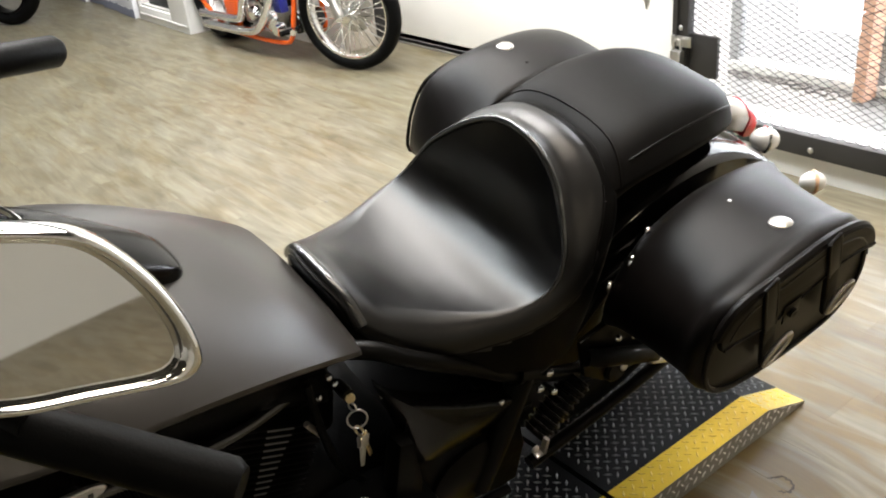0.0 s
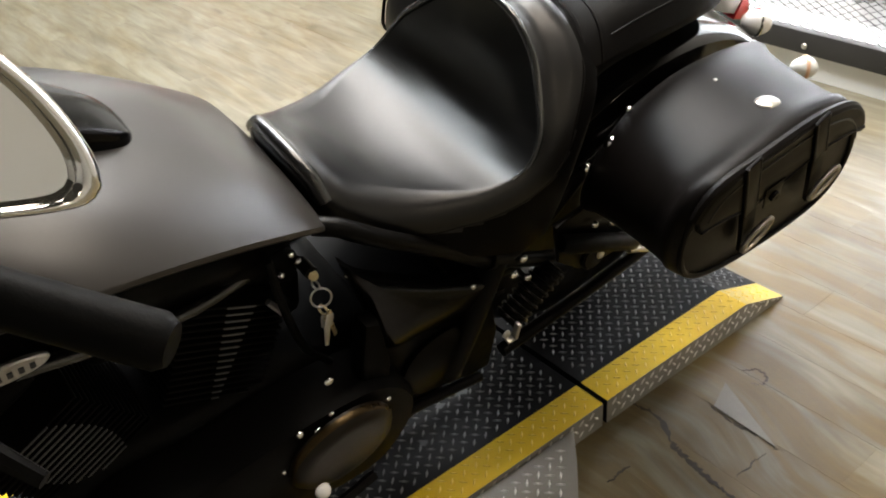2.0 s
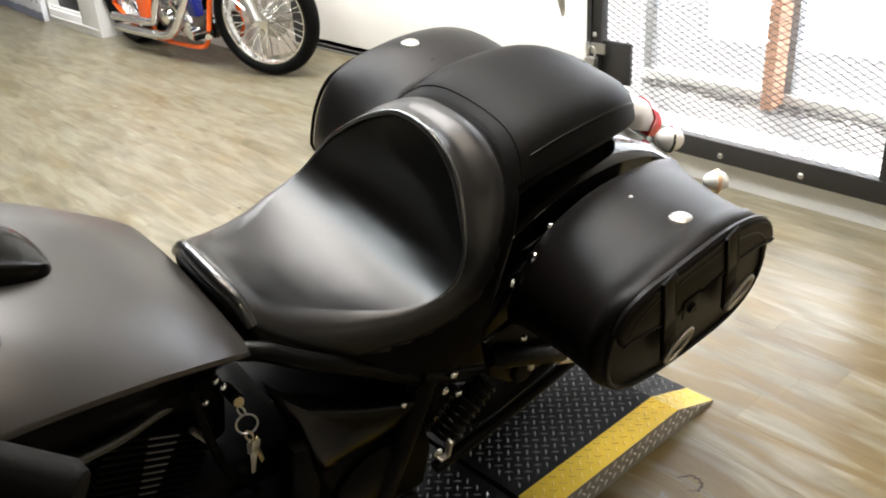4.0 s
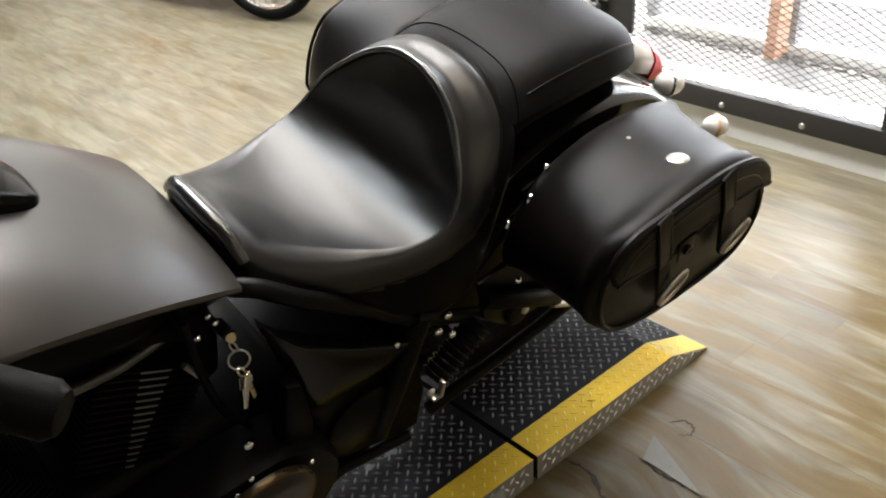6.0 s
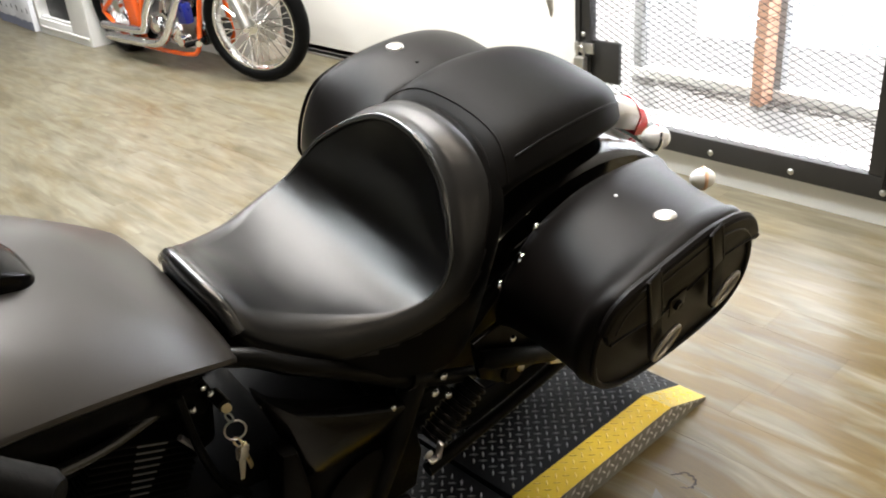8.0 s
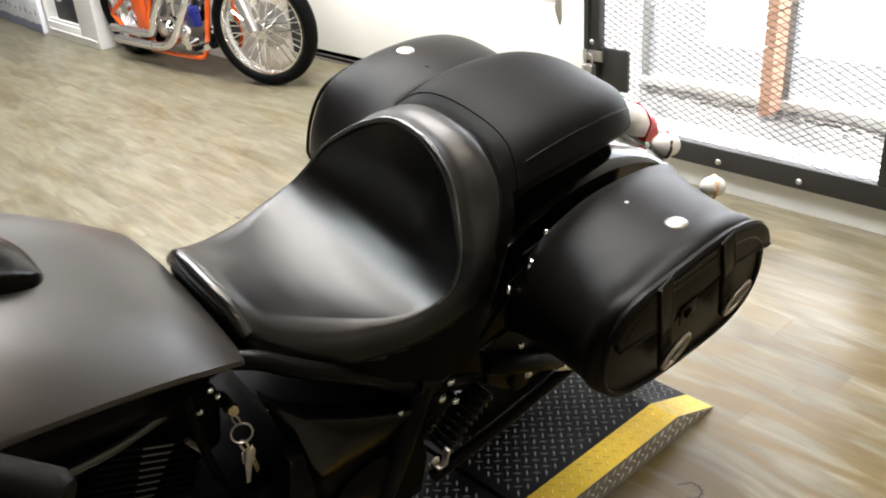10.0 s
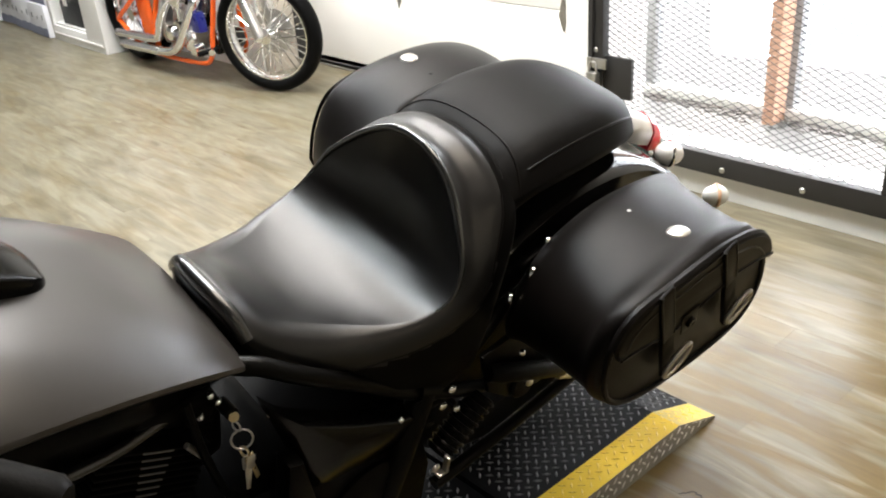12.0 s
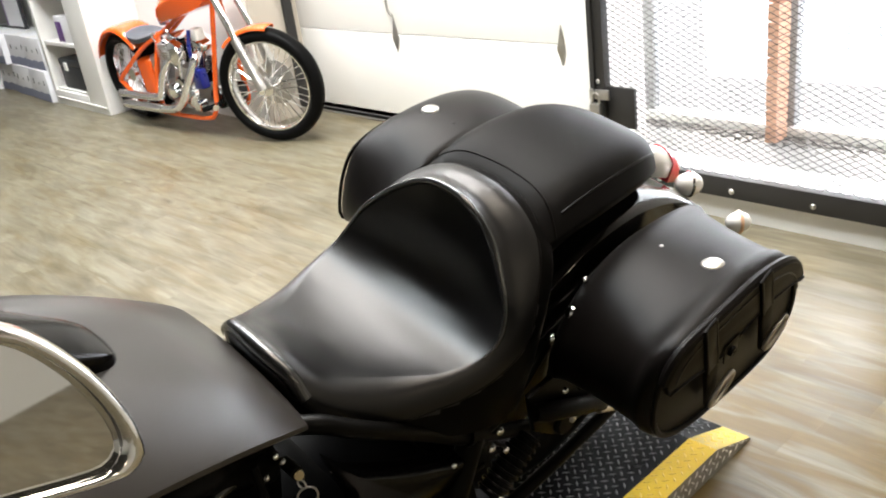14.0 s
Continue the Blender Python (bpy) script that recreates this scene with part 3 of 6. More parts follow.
    part("shackle", tube([(-0.046, GY1 - 0.068, 0.398), (-0.046, GY1 - 0.064, 0.43), (-0.046, GY1 - 0.05, 0.44), (-0.046, GY1 - 0.037, 0.43), (-0.046, GY1 - 0.034, 0.398)], 0.005, 8, 3), "steel", lock)
    part("hasp", box(-0.03, -0.02, GY1 - 0.10, GY1 - 0.008, 0.41, 0.45, 0.003), "steel", g)


build_gate()


def build_garage_door():
    d = thing("garage_door", pose(2.02, 0, 0), "cream sectional garage door, closed, with steel hinges", "door", kind="structure")
    y0, y1 = DY0 - 0.06, DY1 + 0.14
    for i in range(5):
        z = 0.028 + i * 0.487
        part("section", box(-0.02, 0.02, y0, y1, z, z + 0.483, 0.006), "door", d)
    part("bottom_seal", box(-0.03, 0.02, y0, y1, 0.0, 0.03, 0.006), "rubber", d, "black rubber bottom seal")
    part("seal_strip", box(-0.034, -0.03, y0, y1, 0.002, 0.014, 0.001), "alloy", d, "bare aluminium strip")
    for y in (1.40, 2.55):
        h = part("hinge", panel([(-0.028, 0.49), (0, 0.60), (0.028, 0.49), (0, 0.42)], -0.002, 0.002, 0), "steel", d, "small steel hinge plate", smooth=False)
        h.matrix_basis = pose(-0.024, y, 0, 0, 0, 90)
        part("knuckle", tube([(0.0, -0.006, 0.513), (0.0, -0.006, 0.49)], 0.011, 10), "steel", h)
    hd = part("pull_handle", tube([(-0.024, 2.565, 0.80), (-0.05, 2.565, 0.78), (-0.05, 2.56, 0.70), (-0.05, 2.555, 0.64), (-0.024, 2.555, 0.61)], 0.007, 8, 4), "steel", d, "bent steel pull handle")
    jamb = obj("trim", box(WX + 0.002, 1.99, DY1 - 0.012, DY1 - 0.0005, 0.0, DZ1, 0.001), "tan", smooth=False)
    tagged(jamb, "tan painted jamb lining of the garage door opening", "trim", kind="structure")
    tk = thing("door_track", pose(1.90, DY1 - 0.05, 0), "dark steel vertical garage door track", "track", kind="structure")
    part("rail", box(-0.03, 0.03, -0.012, 0.012, 0.05, 2.4, 0.003), "iron", tk)


build_garage_door()


def build_shelf_unit():
    c = thing("shelf_unit", pose(1.27, 0, 0), "white painted built-in shelf unit, half full", "shelf")
    x1 = WX - 1.27 - 0.002
    y0, y1, h = 4.90, 5.86, 2.0
    part("side_panel", box(0.02, x1, y0, y0 + 0.03, 0, h, 0.002), "white", c)
    part("side_panel", box(0.02, x1, y1 - 0.03, y1, 0, h, 0.002), "white", c)
    part("front_stile", box(0, 0.02, y0, y0 + 0.30, 0, h, 0.003), "white", c)
    part("front_stile", box(0, 0.02, y1 - 0.045, y1, 0, h, 0.003), "white", c)
    part("plinth", box(0.0, 0.02, y0 + 0.301, y1 - 0.046, 0, 0.11, 0.003), "white", c)
    part("panel_mould", box(-0.008, -0.001, y0 + 0.03, y1 - 0.05, 0.045, 0.06, 0.002), "white", c)
    for z in (0.10, 0.45, 0.82, 1.2, 1.6, 1.97):
        part("shelf", box(0.021, x1 - 0.02, y0 + 0.031, y1 - 0.031, z, z + 0.025, 0.002), "white", c)
    part("back_panel", box(x1 - 0.018, x1, y0 + 0.031, y1 - 0.031, 0, h), "white", c, smooth=False)
    t = thing("tool_box", pose(1.40, 5.50, 0.126), "black plastic tool box on the lower shelf", "box")
    part("body", box(-0.09, 0.09, -0.20, 0.20, 0, 0.17, 0.012), "dark", t)
    part("lid", box(-0.095, 0.095, -0.205, 0.205, 0.171, 0.225, 0.015), "dark", t)
    part("latch", box(-0.105, -0.094, 0.04, 0.09, 0.14, 0.20, 0.003), "label", t)
    b = thing("purple_case", pose(1.37, 5.44, 0.476), "small purple and white carton on a shelf", "carton")
    part("body", box(-0.06, 0.06, -0.15, 0.12, 0, 0.19, 0.004), "box", b)
    part("print", box(-0.064, -0.0605, 0.0, 0.10, 0.01, 0.15, 0.001), "purple", b)


build_shelf_unit()


def build_cartons():
    def one(m):
        b = thing("carton", m, "white cardboard carton with a grey-blue printed band", "carton", "stacked white cartons")
        part("body", box(-0.16, 0.16, -0.2, 0.2, 0, 0.245, 0.006), "box", b)
        low = [(-0.198, 0.004), (0.198, 0.004)]
        wave = [(0.198 - i * 0.0495, 0.062 + 0.006 * ((i * 5) % 3)) for i in range(9)]
        bm = panel(low + wave, -0.0012, 0.0012, 0)
        bmesh.ops.transform(bm, matrix=pose(-0.1622, 0, 0, 0, 0, 90), verts=bm.verts)
        part("band", bm, "navy", b, "grey-blue printed band", smooth=False)
        for k in range(3):
            part("mark", box(-0.1625, -0.1605, -0.13 + k * 0.12, -0.118 + k * 0.12, 0.13, 0.17 - 0.02 * (k % 2), 0), "dark", b, smooth=False)
        part("tape", box(-0.165, 0.165, -0.025, 0.025, 0.244, 0.2465, 0), "label", b, smooth=False)
        return b
    first = None
    for row in range(2):
        for i in range(4):
            m = pose(1.43 + 0.02 * ((i * 7 + row) % 3 - 1), 6.09 + i * 0.41, row * 0.247, 0, 0, (i * 37 + row * 11) % 5 - 2)
            first = copy_thing(first, m) if first else one(m)
    s = thing("framed_picture", pose(1.47, 7.26, 0.496), "dark framed black and white picture standing on cartons", "picture")
    part("frame", box(-0.015, 0.015, -0.62, 0.62, 0.0, 0.80, 0.006), "dark", s)
    part("white_field", box(-0.0185, -0.0152, -0.60, -0.25, 0.02, 0.78, 0), "box", s, "white part of the picture", smooth=False)
    part("dark_field", box(-0.0185, -0.0152, -0.247, 0.60, 0.02, 0.78, 0), "gloss", s, "black glossy part of the picture", smooth=False)
    part("purple_edge", box(-0.0200, -0.0187, -0.262, -0.235, 0.02, 0.78, 0), "purple", s, smooth=False)


build_cartons()


def build_dark_stand():
    s = thing("display_rack", pose(1.40, 8.45, 0), "black tubular steel display rack with dark panels", "rack")
    for i in range(9):
        part("upright", tube([(0, -0.56 + i * 0.14, 0), (0.03, -0.56 + i * 0.14, 0.78)], 0.018, 8), "iron", s)
    part("top_bar", tube([(0.03, -0.60, 0.79), (0.03, 0.60, 0.79)], 0.018, 8), "iron", s)
    part("foot_bar", tube([(0, -0.60, 0.02), (0, 0.60, 0.02)], 0.018, 8), "iron", s)
    part("back_panel", box(0.06, 0.08, -0.60, 0.60, 0.10, 1.60, 0.005), "dark", s, "black back panel")


build_dark_stand()

# ---------------------------------------------------------------- the tread plate ramp


def lugs(x0, x1, y0, y1, zf, pitch=0.0200, keep=None):
    """Raised lens-shaped lugs, laid by turns along and across."""
    bm = bmesh.new()
    n = int((x1 - x0 + y1 - y0) / pitch) + 2
    r2 = math.sqrt(0.5)
    for i in range(-n, n):
        for j in range(-n, n):
            x, y = x0 + r2 * pitch * (i + j), y0 + r2 * pitch * (j - i)
            if not (x0 + 0.006 < x < x1 - 0.006 and y0 + 0.006 < y < y1 - 0.006) or (keep and not keep(x, y)):
                continue
            a = radians(45 if (i + j) % 2 else -45)
            ca, sa = math.cos(a), math.sin(a)
            l, wd, h = 0.0100, 0.0027, 0.0019
            pts = [(-l, 0, 0), (0, -wd, 0), (l, 0, 0), (0, wd, 0), (-l * 0.45, 0, h), (l * 0.45, 0, h)]
            v = []
            for px, py, pz in pts:
                wx, wy = x + ca * px - sa * py, y + sa * px + ca * py
                v.append(bm.verts.new((wx, wy, zf(wx) + pz)))
            for f in ((0, 1, 4), (1, 5, 4), (1, 2, 5), (2, 3, 5), (3, 4, 5), (3, 0, 4)):
                bm.faces.new([v[k] for k in f])
    return bm


RT = 0.060           # top of the platform
JX = -0.080          # joint between platform and ramp
RY = 0.322           # half width
BAND = 0.072         # width of the painted border
SX, EX = 0.372, 0.520


def slope(x):
    return RT if x <= SX else RT - (RT - 0.006) * (x - SX) / (EX - SX)


def build_ramp():
    def deck(name, x0, x1, label):
        t = thing(name, pose(0, 0, 0), label, "ramp")
        xs = [x0, x1] if x1 <= SX else [x0, SX, EX]
        bm = bmesh.new()
        for ya, yb, mi in ((-RY, -RY + BAND, 1), (-RY + BAND, RY - BAND, 0), (RY - BAND, RY, 1)):
            for a, b in zip(xs, xs[1:]):
                f = bm.faces.new([bm.verts.new(p) for p in ((a, ya, slope(a)), (b, ya, slope(b)), (b, yb, slope(b)), (a, yb, slope(a)))])
                f.material_index = mi + 2 if mi and a >= SX else mi
        for y in (-RY, RY):
            for a, b in zip(xs, xs[1:]):
                f = bm.faces.new([bm.verts.new(p) for p in ((a, y, 0), (b, y, 0), (b, y, slope(b)), (a, y, slope(a)))])
                f.material_index = 2
        for x in (xs[0], xs[-1]):
            f = bm.faces.new([bm.verts.new(p) for p in ((x, -RY, 0), (x, RY, 0), (x, RY, slope(x)), (x, -RY, slope(x)))])
            f.material_index = 0
        f = bm.faces.new([bm.verts.new(p) for p in ((xs[0], -RY, 0), (xs[-1], -RY, 0), (xs[-1], RY, 0), (xs[0], RY, 0))])
        bmesh.ops.remove_doubles(bm, verts=bm.verts, dist=1e-5)
        part("deck", bm, ["plate", "yellow", "alloy", "wornyellow"], t, smooth=False)
        e = xs[-1] - 0.01
        tagged(part("tread_lug", lugs(x0 + 0.012, e, -RY + BAND + 0.006, RY - BAND - 0.006, slope), "lug", t, "worn raised tread lugs", smooth=False), kind="stuff")
        for sgn in (-1, 1):
            a, b = (-RY + 0.004, -RY + BAND) if sgn < 0 else (RY - BAND, RY - 0.004)
            tagged(part("border_lug", lugs(x0 + 0.006, e, a, b, slope), "yellowlug", t, "yellow painted tread lugs", smooth=False), kind="stuff")
        sl = lugs(x0 + 0.006, e, 0.004, 0.058, lambda x: 0.0)
        for v in sl.verts:
            x, y, z = v.co
            v.co = (x, -RY - z, min(y, slope(x) - 0.003))
        tagged(part("side_lug", sl, "alloylug", t, "bare aluminium tread lugs", smooth=False), kind="stuff")
        return t
    def patches(t, spots):
        rr = random.Random(9)
        for x, y, r in spots:
            bm = bmesh.new()
            ring = [bm.verts.new((x + r * (0.5 + rr.random()) * math.cos(a), y + 0.7 * r * (0.5 + rr.random()) * math.sin(a), RT + 0.0006)) for a in (2 * math.pi * k / 11 for k in range(11))]
            bm.faces.new(ring)
            part("worn_patch", bm, "scuffed", t, "scuffed pale patch in the black paint", smooth=False)
    base = deck("lift_platform", -1.75, JX - 0.006, "black tread plate platform with yellow painted border")
    patches(base, [(-0.27, -0.105, 0.016), (-0.325, -0.108, 0.013), (-0.47, -0.11, 0.020), (-0.41, -0.165, 0.010), (-0.56, -0.115, 0.016)])
    deck("ramp", JX + 0.006, EX, "black tread plate ramp with yellow painted border on the floor")
    s = thing("side_plate", pose(0, 0, 0), "bare aluminium tread plate beside the platform", "plate")
    bm = bmesh.new()
    out = [(-0.172, -RY - 0.004), (-0.226, -0.388), (-0.282, -0.446), (-0.345, -0.505), (-0.42, -0.552), (-0.51, -0.582), (-1.2, -0.585), (-1.2, -RY - 0.004)]
    top = [bm.verts.new((x, y, 0.052)) for x, y in out]
    low = [bm.verts.new((x, y, 0.0)) for x, y in out]
    bm.faces.new(top)
    bm.faces.new(low[::-1])
    for i in range(len(out)):
        j = (i + 1) % len(out)
        bm.faces.new((low[i], low[j], top[j], top[i]))
    part("plate", bm, "alloy", s, smooth=False)
    keep = lambda x, y: y > -0.57 and x < -0.188 - 0.95 * (-0.326 - y)
    tagged(part("tread_lug", lugs(-1.19, -0.18, -0.575, -RY - 0.01, lambda x: 0.052, keep=keep), "alloylug", s, smooth=False), kind="stuff")


build_ramp()

# ---------------------------------------------------------------- the black cruiser
LEAN = radians(16.38)
BIKE = Matrix.Translation((0, 0, RT)) @ Matrix.Rotation(LEAN, 4, "X")


def stations(table, n_half=11, n_side=4, round_edge=0.35):
    """Rings across the bike from rows of x, top height at the middle, half width, drop at the edge, power, bottom height."""
    rings = []
    for x, c, w, drop, p, zb in table:
        half = []
        for i in range(n_half + 1):
            s = i / n_half
            y = w * math.sin(s * math.pi / 2)
            half.append((y, c - drop * (y / w) ** p))
        ze = c - drop
        for i in range(1, n_side + 1):
            s = i / n_side
            half.append((w * (1 - 0.10 * s * s), ze + (zb - ze) * s))
        ring = [(x, y, z) for y, z in half] + [(x, -y, z) for y, z in half[::-1][:-1]]
        rings.append(ring)
    return rings


def refine(rows, n):
    """More rows between the given ones, on smooth curves."""
    return [tuple(v) for v in spline_rows(rows, n)]


def spline_rows(rows, n):
    a = np.array(rows, float)
    a = np.vstack([2 * a[0] - a[1], a, 2 * a[-1] - a[-2]])
    out = []
    for i in range(1, len(a) - 2):
        p0, p1, p2, p3 = a[i - 1], a[i], a[i + 1], a[i + 2]
        for k in range(n):
            t = k / n
            out.append(0.5 * (2 * p1 + (p2 - p0) * t + (2 * p0 - 5 * p1 + 4 * p2 - p3) * t * t + (3 * p1 - p0 - 3 * p2 + p3) * t**3))
    out.append(a[-2])
    return out


def build_seat(bike):
    # half outline, nose to back: spine x z, rim x y z, shoulder x y z, skirt's lower edge x y z
    rows = [
        (-0.600, 0.752, -0.600, 0.000, 0.752, -0.618, 0.000, 0.732, -0.612, 0.000, 0.690),
        (-0.588, 0.752, -0.592, 0.045, 0.748, -0.610, 0.062, 0.726, -0.606, 0.060, 0.680),
        (-0.568, 0.742, -0.572, 0.068, 0.735, -0.588, 0.102, 0.704, -0.585, 0.098, 0.655),
        (-0.535, 0.716, -0.540, 0.082, 0.715, -0.548, 0.128, 0.678, -0.545, 0.120, 0.632),
        (-0.495, 0.691, -0.497, 0.099, 0.700, -0.500, 0.149, 0.660, -0.500, 0.140, 0.612),
        (-0.455, 0.681, -0.455, 0.120, 0.691, -0.452, 0.165, 0.652, -0.452, 0.155, 0.592),
        (-0.420, 0.6775, -0.420, 0.142, 0.688, -0.412, 0.179, 0.648, -0.412, 0.168, 0.578),
        (-0.388, 0.677, -0.388, 0.159, 0.688, -0.375, 0.190, 0.648, -0.375, 0.177, 0.562),
        (-0.350, 0.680, -0.345, 0.173, 0.695, -0.325, 0.198, 0.653, -0.325, 0.184, 0.545),
        (-0.316, 0.689, -0.312, 0.176, 0.713, -0.275, 0.199, 0.666, -0.280, 0.185, 0.535),
        (-0.288, 0.702, -0.293, 0.168, 0.742, -0.238, 0.194, 0.695, -0.245, 0.180, 0.533),
        (-0.266, 0.730, -0.284, 0.154, 0.768, -0.213, 0.184, 0.725, -0.222, 0.172, 0.545),
        (-0.252, 0.768, -0.268, 0.118, 0.808, -0.178, 0.160, 0.772, -0.190, 0.152, 0.600),
        (-0.250, 0.802, -0.259, 0.090, 0.832, -0.158, 0.125, 0.808, -0.165, 0.125, 0.700),
        (-0.251, 0.833, -0.256, 0.054, 0.855, -0.150, 0.080, 0.830, -0.155, 0.080, 0.740),
        (-0.253, 0.855, -0.255, 0.025, 0.864, -0.148, 0.040, 0.839, -0.152, 0.040, 0.750),
        (-0.255, 0.866, -0.255, 0.000, 0.866, -0.147, 0.000, 0.842, -0.150, 0.000, 0.750),
    ]
    fine = refine(rows, 5)

    def across(k, row):
        """Points from the spine over the rim and the shoulder to the lower edge."""
        cx, cz, rx, ry, rz, ox, oy, oz, sx, sy, sz = row
        ry, oy, sy = max(ry, 0.0), max(oy, 0.0), max(sy, 0.0)
        back = min(1.0, max(0.0, (k / len(fine) - 0.55) / 0.15))
        pts = []
        for i in range(17):
            v = math.sin(i / 16 * math.pi / 2) if i else 0.0
            pts.append((cx + (rx - cx) * v * v, ry * v, cz + (rz - cz) * v ** (2.3 + 0.5 * back)))
        for i in range(1, 15):
            q = i / 14
            a = q * math.pi / 2
            h = math.sin(a) ** (1.0 + 0.25 * back)
            dip = -0.010 * back * math.exp(-((q - 0.22) / 0.09) ** 2) + 0.003 * back * math.exp(-((q - 0.5) / 0.14) ** 2)
            pts.append((rx + (ox - rx) * h, ry + (oy - ry) * h, oz + (rz - oz) * math.cos(a) + dip))
        for i in range(1, 7):
            q = i / 6
            pts.append((ox + (sx - ox) * q, oy + (sy - oy) * q * q, oz + (sz - oz) * q))
        return pts
    strips = [across(k, row) for k, row in enumerate(fine)]

    def seam_at(k):
        """Where across the strip the top panel ends and the matte side panel begins."""
        return 31.0 - 7.0 * min(1.0, max(0.0, (k / len(fine) - 0.30) / 0.36))
    shell = bmesh.new()
    for sgn in (1, -1):
        vs = [[shell.verts.new((x, sgn * y, z)) for x, y, z in r] for r in strips]
        for k, (a, b) in enumerate(zip(vs, vs[1:])):
            for i in range(len(a) - 1):
                f = shell.faces.new((a[i], a[i + 1], b[i + 1], b[i]))
                f.material_index = 1 if i >= seam_at(k) else 0
    bmesh.ops.remove_doubles(shell, verts=shell.verts, dist=4e-5)
    bmesh.ops.dissolve_degenerate(shell, edges=shell.edges, dist=1e-5)
    inner = [v for v in shell.verts if not v.is_boundary]
    for _ in range(3):
        bmesh.ops.smooth_vert(shell, verts=inner, factor=0.5, use_axis_x=True, use_axis_y=True, use_axis_z=True)
    seat = part("seat", shell, ["vinyl", "sidevinyl"], bike, "smooth black vinyl rider seat with raised back", angle=80)
    # rolled welt along the rim of the backrest
    rim = [Vector(r[16]) for k, r in enumerate(strips) if k / len(strips) > 0.50]
    loop = [Vector((p.x + 0.002, -p.y, p.z - 0.0028)) for p in rim] + [Vector((p.x + 0.002, p.y, p.z - 0.0028)) for p in rim[::-1][1:]]
    n = len(loop)
    part("welt", tube(loop, [0.0035 + 0.0030 * min(1.0, 4 * min(i, n - 1 - i) / n) for i in range(n)], 10), "band", seat)
    # stitched seam along the skirt and round the shoulder, on both sides
    for sgn in (-1, 1):
        pts = []
        for k, r in enumerate(strips):
            f = k / len(strips)
            if 0.28 < f < 0.78:
                e = seam_at(k)
                a, b = Vector(r[int(e)]), Vector(r[int(e) + 1])
                q = a.lerp(b, e - int(e))
                pts.append((q.x, sgn * (q.y - 0.0003), q.z - 0.0003))
        part("seam", tube(pts, 0.0016, 6), "leather", seat)
    band = [(0.090, -0.590, 0.712), (0.065, -0.596, 0.737), (0.032, -0.603, 0.750)]
    pts = [(x, -y, z) for y, x, z in band] + [(-0.605, 0.0, 0.753)] + [(x, y, z) for y, x, z in band[::-1]]
    part("nose_band", tube(pts, 0.0115, 12, 4), "band", seat, "glossy rolled band round the seat nose")
    # x, crown, half width, drop at the side, power, lower edge
    prow = [
        (-0.158, 0.826, 0.128, 0.045, 3.6, 0.715), (-0.152, 0.842, 0.134, 0.048, 3.8, 0.730), (-0.138, 0.851, 0.138, 0.050, 4.0, 0.752), (-0.10, 0.864, 0.143, 0.050, 6.0, 0.782),
        (-0.04, 0.874, 0.144, 0.050, 7.0, 0.792), (0.04, 0.876, 0.139, 0.050, 7.0, 0.796), (0.10, 0.869, 0.128, 0.050, 6.5, 0.792), (0.150, 0.853, 0.110, 0.048, 5.5, 0.780),
        (0.180, 0.836, 0.093, 0.044, 4.6, 0.768), (0.201, 0.811, 0.071, 0.044, 3.0, 0.757), (0.214, 0.789, 0.049, 0.034, 2.4, 0.749), (0.220, 0.765, 0.024, 0.016, 2.0, 0.743),
    ]

    def tuck(p):
        x, y, z = p
        return (x - 0.036 * min(1.0, (y / 0.14) ** 2) * min(1.0, max(0.0, (-0.03 - x) / 0.11)), y, z)

    pil = part("passenger_seat", loft([[tuck(p) for p in r] for r in stations(refine(prow, 4), 16, 5)]), "vinyl2", bike, "smooth black vinyl passenger seat pad", angle=60)
    tab = np.array(refine(prow, 4))
    for x, r, mt in ((-0.151, 0.0050, "vinyl2"), (-0.126, 0.0016, "leather")):
        c, w, d, p = (float(np.interp(x, tab[:, 0], tab[:, k])) for k in (1, 2, 3, 4))
        pts = [tuck((x, w * math.sin(i / 14 * math.pi / 2), c - d * abs(math.sin(i / 14 * math.pi / 2)) ** p)) for i in range(-14, 15)]
        part("piping" if r > 0.004 else "seam", tube(pts, r, 8), mt, pil)
    # seam where the top panel meets the side panels
    top = [q for q in refine(prow, 4) if q[0] > -0.115 and q[0] < 0.219]
    pts = [tuck((x, -0.88 * w, c - d * 0.88 ** p + 0.0002)) for x, c, w, d, p, zb in top]
    part("seam", tube(pts + [(x, -y, z) for x, y, z in pts[::-1]], 0.0020, 6), "leather", pil)


